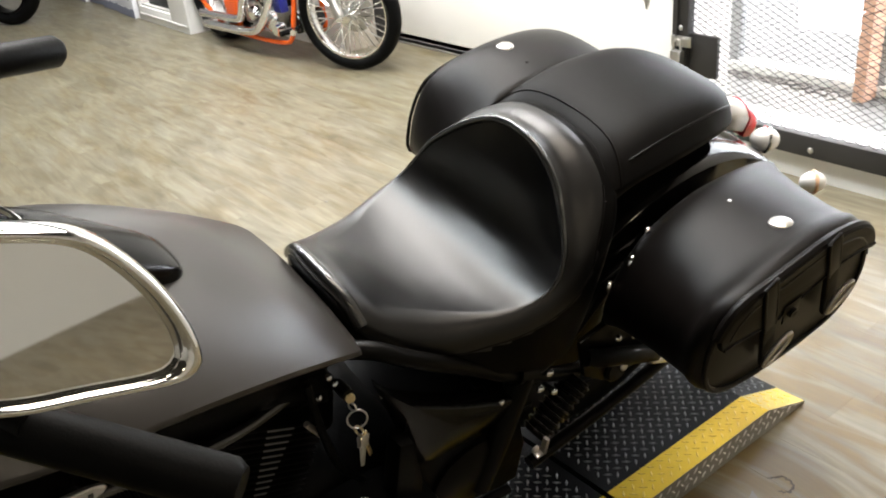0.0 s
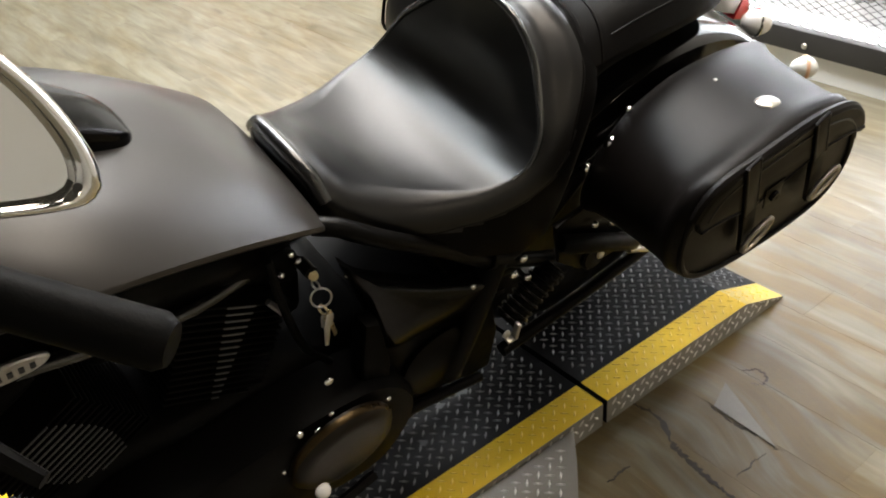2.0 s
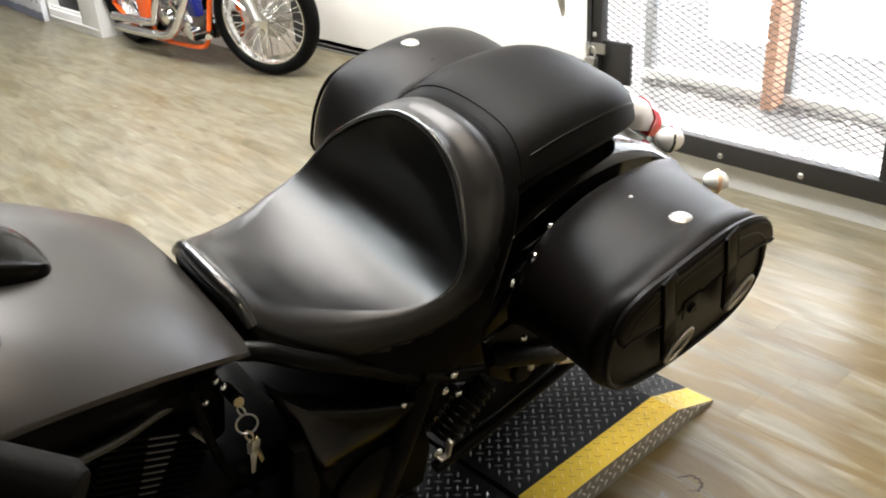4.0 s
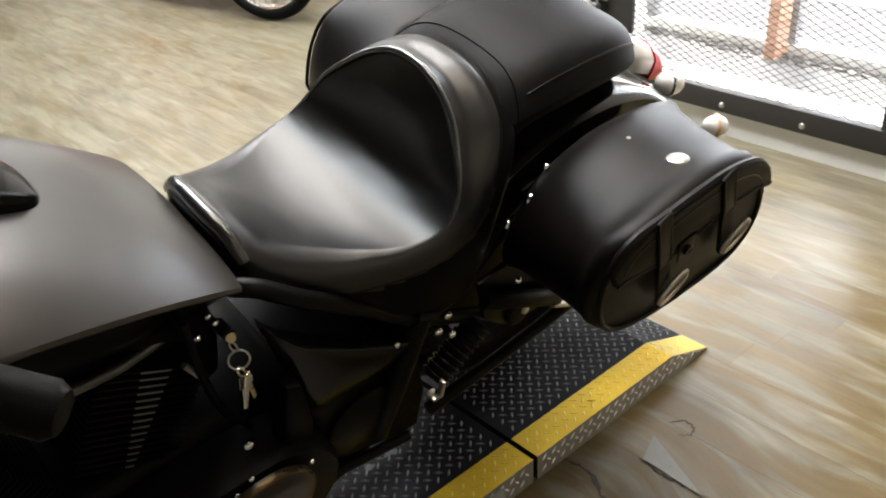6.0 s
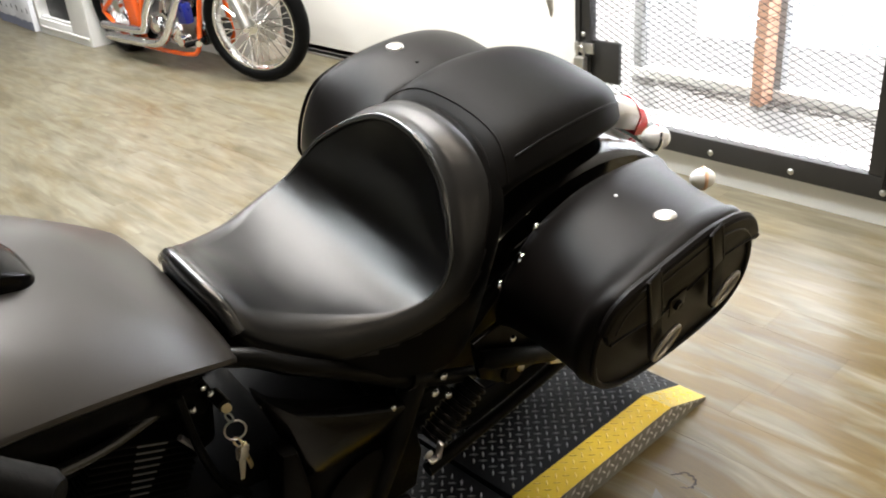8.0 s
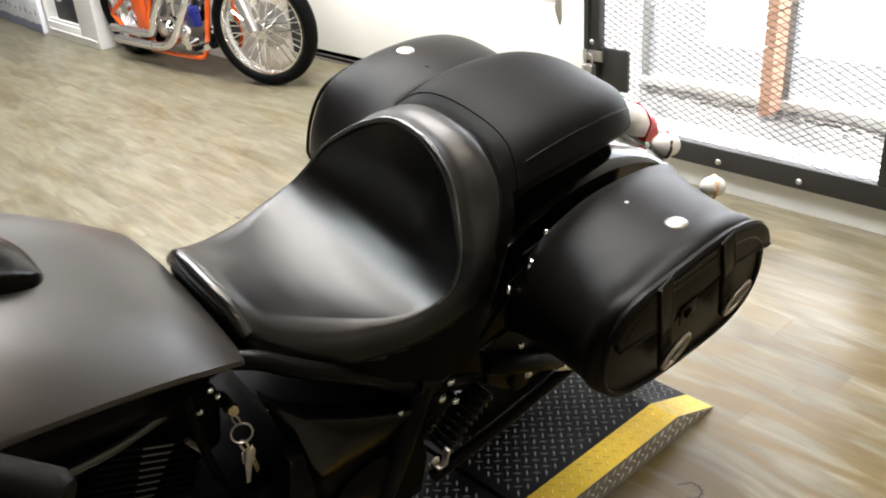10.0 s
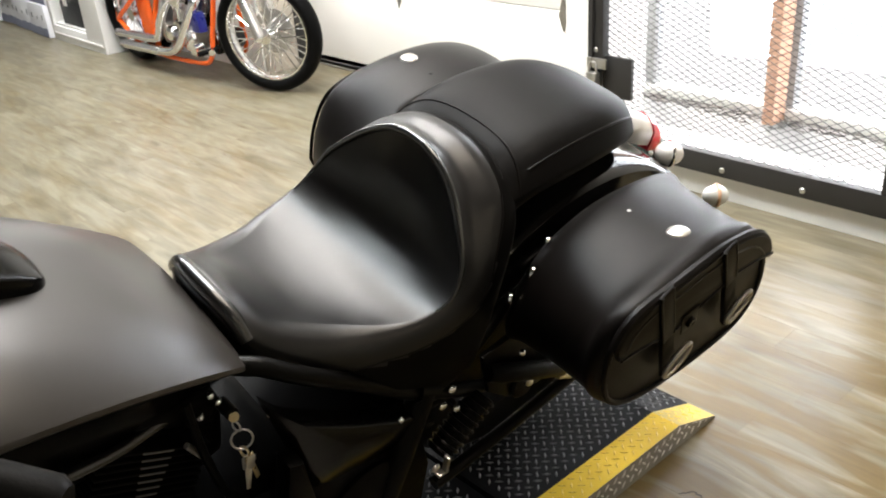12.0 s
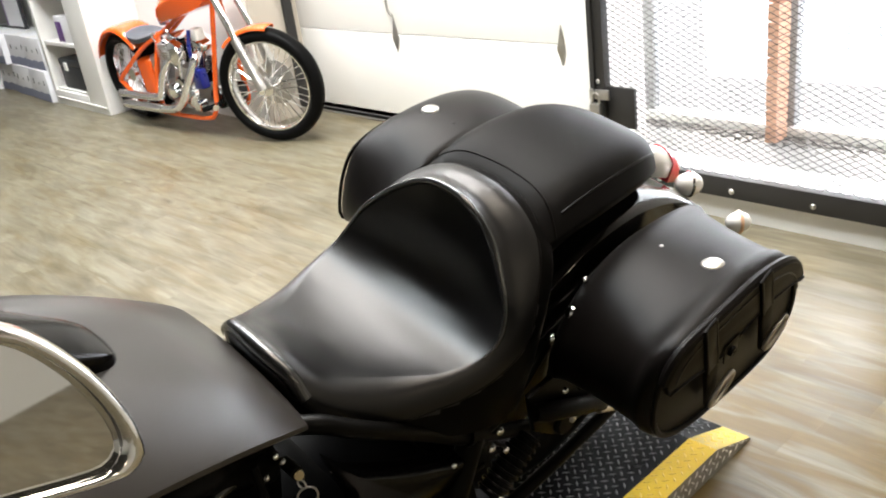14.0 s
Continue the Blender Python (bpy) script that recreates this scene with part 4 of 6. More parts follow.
def build_tank(bike):
    # x, top, half width at the lower edge, lower edge height, crown power, keel height
    rows = [
        (-0.610, 0.717, 0.112, 0.706, 2.2, 0.66), (-0.620, 0.736, 0.134, 0.722, 2.2, 0.655), (-0.64, 0.759, 0.149, 0.742, 2.3, 0.65), (-0.70, 0.806, 0.166, 0.775, 2.4, 0.64),
        (-0.76, 0.838, 0.180, 0.803, 2.5, 0.64), (-0.83, 0.872, 0.194, 0.830, 2.6, 0.65), (-0.90, 0.902, 0.204, 0.850, 2.6, 0.67),
        (-0.98, 0.928, 0.208, 0.862, 2.6, 0.70), (-1.06, 0.944, 0.200, 0.868, 2.5, 0.74), (-1.13, 0.944, 0.176, 0.866, 2.4, 0.78), (-1.18, 0.925, 0.135, 0.866, 2.2, 0.82), (-1.20, 0.90, 0.07, 0.87, 2.0, 0.85),
    ]
    rings = []
    for x, c, w, ze, p, zk in refine(rows, 3):
        half = []
        for i in range(15):
            y = w * math.sin(i / 14 * math.pi / 2)
            half.append((y, c - (c - ze) * (y / w) ** p))
        half += [(w + 0.002, ze - 0.006), (w - 0.004, ze - 0.014), (w * 0.86, ze - 0.3 * (ze - zk)), (w * 0.70, ze - 0.65 * (ze - zk)), (w * 0.55, zk)]
        rings.append([(x, y, z) for y, z in half] + [(x, -y, z) for y, z in half[::-1][:-1]])
    bm = loft(rings)
    for f in bm.faces:
        f.material_index = 0
    bm.verts.index_update()
    n = len(rings[0])
    # shade under the tank: faces below the crease take the darker cover black
    for f in bm.faces:
        if len(f.verts) == 4 and min(min(v.index % n, n - v.index % n) for v in f.verts) >= 16:
            f.material_index = 1
    tank = part("fuel_tank", bm, ["tank", "cover"], bike, "satin black painted fuel tank", angle=38)
    crows = [(-0.792, 0.852, 0.004, 0.01), (-0.797, 0.868, 0.022, 0.012), (-0.815, 0.888, 0.038, 0.018), (-0.86, 0.918, 0.050, 0.026), (-0.93, 0.964, 0.062, 0.042), (-1.02, 1.000, 0.070, 0.060), (-1.12, 1.010, 0.072, 0.075)]
    rings = []
    for x, c, w, h in refine(crows, 4):
        half = [(w * math.sin(a), c - h * 0.35 * (1 - math.cos(a))) for a in (i * math.pi / 2 / 8 for i in range(9))] + [(w * 1.02, c - h), (w * 1.0, c - h - 0.04)]
        rings.append([(x, y, z) for y, z in half] + [(x, -y, z) for y, z in half[::-1][:-1]])
    con = part("tank_console", loft(rings), "console", bike, "gloss black tank console")
    part("gauge_bezel", torus((-0.985, 0.0, 0.992), (0.35, 0, 1), 0.042, 0.004, 28, 8), "chrome", con)
    part("screw", dome((-0.806, 0.0, 0.874), (0.45, 0, 0.9), 0.0055, 0.003, 12), "chrome", con)
    # bead added so that the flank's lower edge shows a highlight
    for sg in (-1, 1):
        part("flank_bead", tube([(-0.72, sg * 0.112, 0.668), (-0.80, sg * 0.128, 0.672), (-0.90, sg * 0.140, 0.694), (-1.00, sg * 0.146, 0.722)], 0.008, 10, 4), "band", tank, "added glossy bead that carries the lower tank edge's reflection")
    badge = part("badge", lathe([(0.0305, -0.003), (0.031, 0.001), (0.029, 0.003), (0.0005, 0.0035)], Matrix(), 28), "steel", tank, "oval silver tank badge")
    badge.matrix_basis = Matrix.Translation((-1.012, -0.2065, 0.803)) @ pose(0, 0, 0, 97, 0, 0) @ Matrix.Diagonal((1.3, 0.42, 1, 1))
    for i in range(6):
        part("bar", box(-0.024 + i * 0.008, -0.020 + i * 0.008, -0.010, 0.010, 0.003, 0.0046), "dark", badge, smooth=False)


def bag(name, bike, outer, inner, y_out, y_in, label, crown=0.0):
    """A saddlebag: rings lofted from the inner side to the outer face, lid over the top."""
    ts = [0, 0.03, 0.10, 0.25, 0.42, 0.60, 0.74, 0.84, 0.89, 0.93, 0.96, 0.98, 0.992, 1.0]
    o, i = (np.array(resample(r, 72)) for r in (outer, inner))
    cen_o, cen_i = o.mean(0), i.mean(0)
    rings = []
    for t in ts:
        q = i * (1 - t) + o * t
        c = cen_i * (1 - t) + cen_o * t
        bulge = 1 - 0.012 * math.sin(math.pi * t)
        edge = 1.0 - 0.05 * max(0, 1 - t / 0.06) - 0.085 * (1 - math.sqrt(max(0, 1 - max(0, (t - 0.84) / 0.16) ** 2)))
        q = c + (q - c) * bulge * edge
        y = y_in + (y_out - y_in) * t
        lift = crown * math.sin(math.pi * t) ** 0.8
        top = max(z for x, z in q)
        rings.append([(x, y, z + lift * max(0.0, (z - c[1]) / (top - c[1]))) for x, z in q])
    shell = loft(rings)
    shell.verts.ensure_lookup_table()
    for _ in range(24):
        bmesh.ops.smooth_vert(shell, verts=shell.verts[2 * 72:8 * 72], factor=0.5, use_axis_x=True, use_axis_y=False, use_axis_z=True)
    return part(name, shell, "leather", bike, label, angle=50), o


def resample(pts, n):
    """n points at even steps along a closed smooth outline."""
    p = [np.array(q, float) for q in pts]
    m = len(p)
    dense = []
    for k in range(m):
        a, b, c, d = p[k - 1], p[k], p[(k + 1) % m], p[(k + 2) % m]
        for j in range(12):
            t = j / 12
            dense.append(0.5 * (2 * b + (c - a) * t + (2 * a - 5 * b + 4 * c - d) * t * t + (3 * b - a - 3 * c + d) * t**3))
    dense = np.array(dense + [dense[0]])
    s = np.r_[0, np.cumsum(np.linalg.norm(np.diff(dense, axis=0), axis=1))]
    u = np.linspace(0, s[-1], n, endpoint=False)
    return [(float(np.interp(v, s, dense[:, 0])), float(np.interp(v, s, dense[:, 1]))) for v in u]


def concho(parent, at, tilt, out):
    """A slotted chrome buckle plate standing off the bag's face."""
    m = Matrix.Translation(at) @ pose(0, 0, 0, 90 if out < 0 else -90, 0, 0) @ pose(0, 0, 0, 0, 0, tilt)
    pts = [m @ Vector((0.0300 * math.cos(a), 0.0150 * math.sin(a), 0.0045)) for a in (2 * math.pi * k / 32 for k in range(33))]
    bm = tube(pts, 0.0043, 8, caps=False)
    return part("buckle", bm, "nickel", parent, "oval slotted chrome buckle")


def build_bags(bike):
    outer = [(-0.262, 0.735), (-0.256, 0.790), (-0.225, 0.816), (-0.165, 0.826), (-0.04, 0.845), (0.045, 0.836), (0.100, 0.805), (0.140, 0.755), (0.175, 0.69), (0.178, 0.63), (0.140, 0.590), (0.05, 0.575), (-0.08, 0.575), (-0.18, 0.600), (-0.238, 0.655)]
    inner = [(-0.195, 0.60), (-0.185, 0.67), (-0.155, 0.725), (-0.115, 0.755), (-0.03, 0.782), (0.09, 0.784), (0.18, 0.766), (0.225, 0.72), (0.24, 0.64), (0.20, 0.56), (0.08, 0.53), (-0.08, 0.53), (-0.165, 0.55)]
    near, o = bag("saddlebag", bike, outer, inner, -0.402, -0.185, "black leather saddlebag with chrome buckles")
    o = o.mean(0) + (o - o.mean(0)) * 0.925
    # lid skirt: a second skin over the upper half of the outer face, with a rolled edge
    c = o.mean(0)
    up = [(x, z) for x, z in o if z > 0.70 + (x - c[0]) * -0.02]
    up.sort(key=lambda q: math.atan2(q[1] - 0.66, q[0] - c[0]), reverse=True)
    low = [(0.122, 0.762), (0.10, 0.766), (0.02, 0.769), (-0.044, 0.752), (-0.113, 0.728), (-0.17, 0.734), (-0.212, 0.738), (-0.236, 0.737)]
    up = [(c[0] + (x - c[0]) * 1.03, c[1] + (z - c[1]) * 1.03) for x, z in up if z > 0.748]
    flap = part("lid_flap", panel(up + low, -0.4045, -0.4165, 0.004), "leather", near, "stitched leather lid flap")
    part("edge_roll", tube([(x, -0.4080, z) for x, z in up], 0.0075, 8), "leather", near)
    part("stitch_line", tube([(c[0] + (x - c[0]) * 0.90, -0.4168, c[1] + (z - c[1]) * 0.90 - 0.002) for x, z in up], 0.0016, 6), "vinyl", flap)
    part("hem", tube([(x, -0.4160, z + 0.004) for x, z in low], 0.0030, 6, 2), "leather", flap)
    whole = [(x, -0.4025, z) for x, z in o]
    part("edge_roll", tube(whole + [whole[0]], 0.005, 8), "leather", near)
    for (xa, za), (xm, zm), (xb, zb) in (((-0.186, 0.838), (-0.132, 0.730), (-0.090, 0.664)), ((-0.048, 0.852), (0.003, 0.768), (0.054, 0.694))):
        dx, dz = xm - xa, zm - za
        ln = math.hypot(dx, dz)
        wx, wz = -dz / ln * 0.0135, dx / ln * 0.0135
        part("strap", panel([(xa - wx, za - wz), (xa + wx, za + wz), (xm + wx, zm + wz), (xm - wx, zm - wz)], -0.4166, -0.4216, 0.0018), "leather", near, "black leather strap")
        for e in (-0.82, 0.82):
            part("strap_stitch", tube([(xa + e * wx, -0.4219, za + e * wz), (xm + e * wx, -0.4219, zm + e * wz)], 0.0009, 5), "vinyl", near)
        part("strap_end", panel([(xm - wx * 0.9, zm - wz * 0.9), (xm + wx * 0.9, zm + wz * 0.9), (xb + wx * 0.9 + 0.010, zb - 0.030), (xb + 0.002, zb - 0.044), (xb - wx * 0.9 + 0.004, zb - 0.036)], -0.4110, -0.4200, 0.002), "leather", near, "loose end of a leather strap")
        concho(near, (xb, -0.4225, zb + 0.004), 43, -1)
        part("buckle_tongue", tube([(xb - 0.017, -0.4235, zb - 0.014), (xb + 0.020, -0.4255, zb + 0.018)], 0.0022, 6), "steel", near)
    part("lock_plate", panel([(-0.108, 0.752), (-0.070, 0.760), (-0.058, 0.722), (-0.092, 0.712)], -0.4168, -0.4195, 0.002), "leather", near)
    part("lock", lathe([(0.0115, 0), (0.0115, 0.005), (0.009, 0.008), (0.006, 0.0075), (0.0005, 0.006)], toward((-0.084, -0.4192, 0.735), (0, -1, 0)) @ Matrix.Scale(0.75, 4), 18), "satin", near, "small black key lock")
    part("button", dome((-0.036, -0.336, 0.8180), (-0.06, 0.24, 0.96), 0.0175, 0.0055, 24), "nickel", near, "domed chrome stud")
    part("screw", dome((-0.030, -0.247, 0.7980), (-0.1, 0.2, 1), 0.0035, 0.002, 10), "steel", near)
    outer_l = [(-0.140, 0.60), (-0.132, 0.655), (-0.112, 0.698), (-0.080, 0.719), (-0.03, 0.733), (0.06, 0.743), (0.16, 0.738), (0.25, 0.712), (0.31, 0.67), (0.32, 0.60), (0.27, 0.54), (0.12, 0.52), (-0.05, 0.525), (-0.13, 0.55)]
    inner_l = [(-0.232, 0.61), (-0.212, 0.675), (-0.165, 0.724), (-0.10, 0.758), (-0.02, 0.776), (0.09, 0.780), (0.19, 0.765), (0.26, 0.72), (0.28, 0.65), (0.24, 0.57), (0.08, 0.53), (-0.10, 0.54), (-0.20, 0.57)]
    far, o = bag("saddlebag", bike, outer_l, inner_l, 0.402, 0.200, "black leather saddlebag with a chrome stud", 0.042)
    part("edge_roll", tube([(x, 0.398, z) for x, z in list(o) + [tuple(o[0])]], 0.0035, 8), "leather", far)
    part("button", dome((0.020, 0.321, 0.7810), (-0.12, 0.09, 0.99), 0.0175, 0.006, 24), "nickel", far, "domed chrome stud")
    part("screw", dome((0.012, 0.250, 0.7845), (-0.1, -0.05, 0.99), 0.004, 0.002, 10), "satin", far)


def wheel(parent, at, r_tyre, w_tyre, r_rim, spin_axis=(0, 1, 0), spokes=0, rim_mat="satin"):
    w = part("wheel", torus(at, spin_axis, r_rim, 0.012, 48, 10, w_tyre * 0.35 / 0.012), rim_mat, parent)
    ty = part("tyre", torus(at, spin_axis, (r_tyre + r_rim) / 2, (r_tyre - r_rim) / 2, 56, 14, w_tyre / (r_tyre - r_rim)), "rubber", w)
    part("hub", tube([Vector(at) - 0.06 * Vector(spin_axis), Vector(at) + 0.06 * Vector(spin_axis)], 0.045, 20), rim_mat, w)
    ax = Vector(spin_axis)
    side = ax.orthogonal().normalized()
    up = ax.cross(side)
    for k in range(spokes):
        a = 2 * math.pi * k / spokes
        b = a + (0.5 if k % 2 else -0.5)
        s = 0.035 if (k // 2) % 2 else -0.035
        p0 = Vector(at) + 0.042 * (math.cos(b) * side + math.sin(b) * up) + s * ax
        p1 = Vector(at) + r_rim * 0.99 * (math.cos(a) * side + math.sin(a) * up)
        part("spoke", tube([p0, p1], 0.0030, 5), "chrome", w)
    return w


def build_rear(bike):
    cx, cz = 0.085, 0.330
    rings = []
    for k in range(27):
        a = radians(128 - k * 5.0)
        ring = []
        for j in range(-8, 9):
            s = j / 8
            y = 0.128 * math.sin(s * math.pi / 2)
            r = 0.420 - 0.020 * abs(s) ** 4 - (0.07 if abs(j) == 8 else 0)
            ring.append((cx + r * math.cos(a), y, cz + r * math.sin(a) * (1.0)))
        for j in range(8, -9, -1):
            s = j / 8
            y = 0.122 * math.sin(s * math.pi / 2)
            r = 0.413 - 0.020 * abs(s) ** 4 - (0.063 if abs(j) == 8 else 0)
            ring.append((cx + r * math.cos(a), y, cz + r * math.sin(a)))
        rings.append(ring)
    part("rear_fender", loft(rings), "gloss", bike, "gloss black rear fender", angle=50)
    for sgn in (-1, 1):
        part("fender_rail", tube([(-0.20, sgn * 0.136, 0.57), (-0.05, sgn * 0.138, 0.63), (0.10, sgn * 0.138, 0.645), (0.24, sgn * 0.136, 0.62), (0.36, sgn * 0.132, 0.55)], 0.014, 10, 5), "gloss", bike)
    w = wheel(bike, (cx, 0, cz), 0.325, 0.105, 0.205, rim_mat="satin")
    for k in range(5):
        a = 2 * math.pi * k / 5
        part("spoke", tube([(cx + 0.04 * math.cos(a), 0, cz + 0.04 * math.sin(a)), (cx + 0.2 * math.cos(a), 0, cz + 0.2 * math.sin(a))], [0.022, 0.014], 8), "satin", w)
    part("swingarm", tube([(-0.30, -0.20, 0.302), (-0.12, -0.20, 0.330), (0.085, -0.195, 0.362)], 0.0125, 10, 2), "satin", bike)
    part("swingarm", tube([(-0.42, 0.17, 0.315), (-0.20, 0.19, 0.34), (0.085, 0.19, 0.335)], 0.022, 10, 4), "satin", bike)
    # passenger peg and its bracket
    part("peg_hanger", panel([(-0.235, 0.56), (-0.17, 0.575), (-0.06, 0.52), (0.02, 0.46), (0.03, 0.42), (-0.06, 0.40), (-0.14, 0.41), (-0.20, 0.46)], -0.196, -0.184, 0.004), "satin", bike)
    peg = part("passenger_peg", tube([(-0.225, -0.205, 0.530), (-0.205, -0.212, 0.524), (-0.035, -0.214, 0.438), (-0.028, -0.214, 0.434)], [0.014, 0.0165, 0.0165, 0.013], 12), "rubber", bike, "black rubber passenger footpeg")
    mount = part("peg_mount", lathe([(0.028, 0), (0.028, 0.006), (0.024, 0.010), (0.0005, 0.011)], toward((-0.118, -0.196, 0.436), (0, -1, 0.15)), 22), "satin", bike, "black round footpeg mount")
    part("bolt", dome((-0.108, -0.207, 0.440), (0, -1, 0.15), 0.0085, 0.006, 12), "steel", mount)
    shock = part("shock", tube([(-0.292, -0.19, 0.368), (-0.200, -0.185, 0.448)], 0.022, 16), "rubber", bike, "black coil-over rear shock")
    for k in range(9):
        s = (k + 0.5) / 9
        part("coil", torus((-0.292 + 0.092 * s, -0.19 + 0.005 * s, 0.368 + 0.08 * s), (0.092, 0.005, 0.08), 0.0235, 0.0036, 20, 6), "satin", shock)
    part("bag_bracket", tube([(-0.02, -0.205, 0.40), (0.06, -0.207, 0.36)], 0.007, 8), "steel", bike)
    part("bag_bolt", dome((-0.165, -0.20, 0.705), (-0.7, -0.7, 0.2), 0.013, 0.012, 14), "chrome", bike)
    part("bag_bolt", dome((-0.195, -0.19, 0.665), (-0.7, -0.7, 0.2), 0.008, 0.010, 10), "chrome", bike)
    part("bag_bolt", dome((-0.135, -0.19, 0.748), (-0.7, -0.7, 0.2), 0.006, 0.006, 10), "chrome", bike)
    for x, z in ((-0.150, 0.533), (-0.102, 0.512), (-0.288, 0.490)):
        part("frame_bolt", dome((x, -0.205, z), (0, -1, 0.2), 0.007, 0.006, 10), "chrome", bike)
    tl = part("tail_light", loft(stations(refine([(0.300, 0.728, 0.016, 0.012, 2, 0.69), (0.320, 0.742, 0.030, 0.020, 2.2, 0.685), (0.352, 0.732, 0.034, 0.024, 2.4, 0.675), (0.366, 0.722, 0.034, 0.026, 2.4, 0.668)], 3), 8, 3)), "clear", bike, "white tail light housing with a red lens")
    part("red_lens", loft(stations(refine([(0.356, 0.7330, 0.0375, 0.026, 2.4, 0.663), (0.384, 0.718, 0.0375, 0.028, 2.4, 0.655), (0.402, 0.700, 0.032, 0.028, 2.2, 0.652), (0.410, 0.684, 0.020, 0.02, 2.2, 0.655)], 3), 8, 3)), "red", tl, "red lens")
    for x, y, z, ax, big in ((0.375, -0.072, 0.672, (0.75, -0.55, 0.0), 0.92), (0.372, -0.194, 0.646, (0.70, -0.6, 0.1), 0.78)):
        s = part("turn_signal", dome((x, y, z), ax, 0.026 * big, 0.030 * big, 20), "clear", bike, "round chrome turn signal")
        part("bezel", torus((x, y, z), ax, 0.0265 * big, 0.0035, 24, 8), "amber" if y < -0.1 else "chrome", s)
        part("shell", dome((x, y, z), [-v for v in ax], 0.026 * big, 0.034 * big, 20), "clear", s)
        part("stalk", tube([(x - 0.005, y, z - 0.02), (x + 0.0, y + 0.02, z - 0.07)], 0.007, 8), "chrome", s)


def build_engine(bike):
    # side cover under the seat
    cover = [(-0.613, 0.676), (-0.585, 0.639), (-0.533, 0.598), (-0.475, 0.558), (-0.402, 0.517), (-0.326, 0.480), (-0.324, 0.450), (-0.345, 0.428), (-0.403, 0.430), (-0.46, 0.437), (-0.531, 0.449), (-0.562, 0.534), (-0.597, 0.63)]
    oo = np.array(resample(cover, 60))
    cc = oo.mean(0)
    rings = []
    for t, y in ((1.02, -0.150), (1.06, -0.165), (1.045, -0.174), (0.98, -0.181), (0.78, -0.186), (0.4, -0.189), (0.05, -0.190)):
        q = cc + (oo - cc) * t
        rings.append([(x, y + 0.10 * max(0, 0.5 - z) * t, z) for x, z in q])
    side = part("side_cover", loft(rings), "cover", bike, "satin black plastic side cover", angle=50)
    part("bolt", dome((-0.384, -0.182, 0.505), (0, -1, 0.1), 0.006, 0.005, 10), "chrome", side)
    part("bolt", dome((-0.606, -0.168, 0.655), (-0.3, -1, 0.1), 0.006, 0.005, 10), "chrome", side)
    part("frame_rail", tube([(-0.63, -0.120, 0.715), (-0.60, -0.140, 0.712), (-0.55, -0.156, 0.680), (-0.44, -0.160, 0.600), (-0.328, -0.165, 0.518), (-0.25, -0.165, 0.535), (-0.15, -0.15, 0.60)], 0.013, 10, 4), "satin", bike, "satin black frame tube")
    part("frame_rail", tube([(-0.60, 0.10, 0.62), (-0.45, 0.14, 0.56), (-0.328, 0.165, 0.518), (-0.15, 0.15, 0.60)], 0.013, 10, 4), "satin", bike)
    part("rear_subframe", box(-0.33, -0.06, -0.118, 0.118, 0.36, 0.60, 0.03, seg=3), "engine", bike)
    part("frame_lug", tube([(-0.345, -0.165, 0.53), (-0.305, -0.166, 0.51)], 0.019, 12), "satin", bike)
    part("frame_rail", tube([(-0.328, -0.165, 0.518), (-0.26, -0.168, 0.480), (-0.19, -0.168, 0.445)], 0.013, 10, 3), "satin", bike)
    part("downtube", tube([(-0.328, -0.165, 0.52), (-0.37, -0.18, 0.42), (-0.40, -0.18, 0.30)], 0.022, 10, 3), "satin", bike)
    part("clamp", box(-0.335, -0.315, -0.19, -0.184, 0.455, 0.465, 0.002), "satin", bike, "small black clamp")
    for z, x in ((0.475, -0.292), (0.505, -0.278)):
        part("frame_bolt", dome((x, -0.18, z), (0, -1, 0), 0.008, 0.007, 10), "chrome", bike)
    br = part("linkage", box(-0.352, -0.346, -0.262, -0.252, 0.434, 0.470, 0.0015), "steel", bike, "small steel linkage bracket")
    part("link_foot", box(-0.366, -0.3525, -0.262, -0.252, 0.434, 0.439, 0.0015), "steel", br)
    part("link_bolt", dome((-0.374, -0.258, 0.463), (0, -1, 0), 0.0075, 0.006, 12), "steel", br)
    # crankcase and covers
    part("crankcase", box(-1.02, -0.50, -0.14, 0.16, 0.20, 0.46, 0.05, seg=4), "engine", bike)
    part("gearbox", box(-0.62, -0.34, -0.13, 0.13, 0.22, 0.44, 0.045, seg=4), "engine", bike)
    part("primary_cover", loft([[(x, y, z) for x, z in resample([(cx0 + sx * s, cz0 + sz * s) for sx, sz in ((-0.26, 0.02), (-0.2, 0.10), (-0.08, 0.10), (0.08, 0.12), (0.2, 0.10), (0.26, 0.0), (0.2, -0.11), (0.05, -0.11), (-0.1, -0.10), (-0.22, -0.09))], 48)] for s, y, cx0, cz0 in ((1, -0.14, -0.76, 0.34), (1, -0.205, -0.76, 0.34), (0.96, -0.222, -0.76, 0.34), (0.7, -0.228, -0.76, 0.34))]), "engine", bike, "black engine primary cover")
    # cover and rim carry reflections of floor and yellow border as colour
    derby = part("derby_cover", lathe([(0.086, 0), (0.086, 0.012), (0.079, 0.020), (0.06, 0.0235), (0.0005, 0.0245)], toward((-0.652, -0.226, 0.372), (0.0, -1, -0.08)), 40), "umber", bike, "round satin black clutch cover")
    part("rim", lathe([(0.0866, 0.004), (0.0870, 0.0105), (0.0850, 0.0135), (0.0835, 0.0145)], toward((-0.652, -0.226, 0.372), (0.0, -1, -0.08)), 40), "bronze", derby, "clutch cover rim coloured with the yellow border's reflection")
    for k in range(5):
        a = 2 * math.pi * k / 5 + 0.5
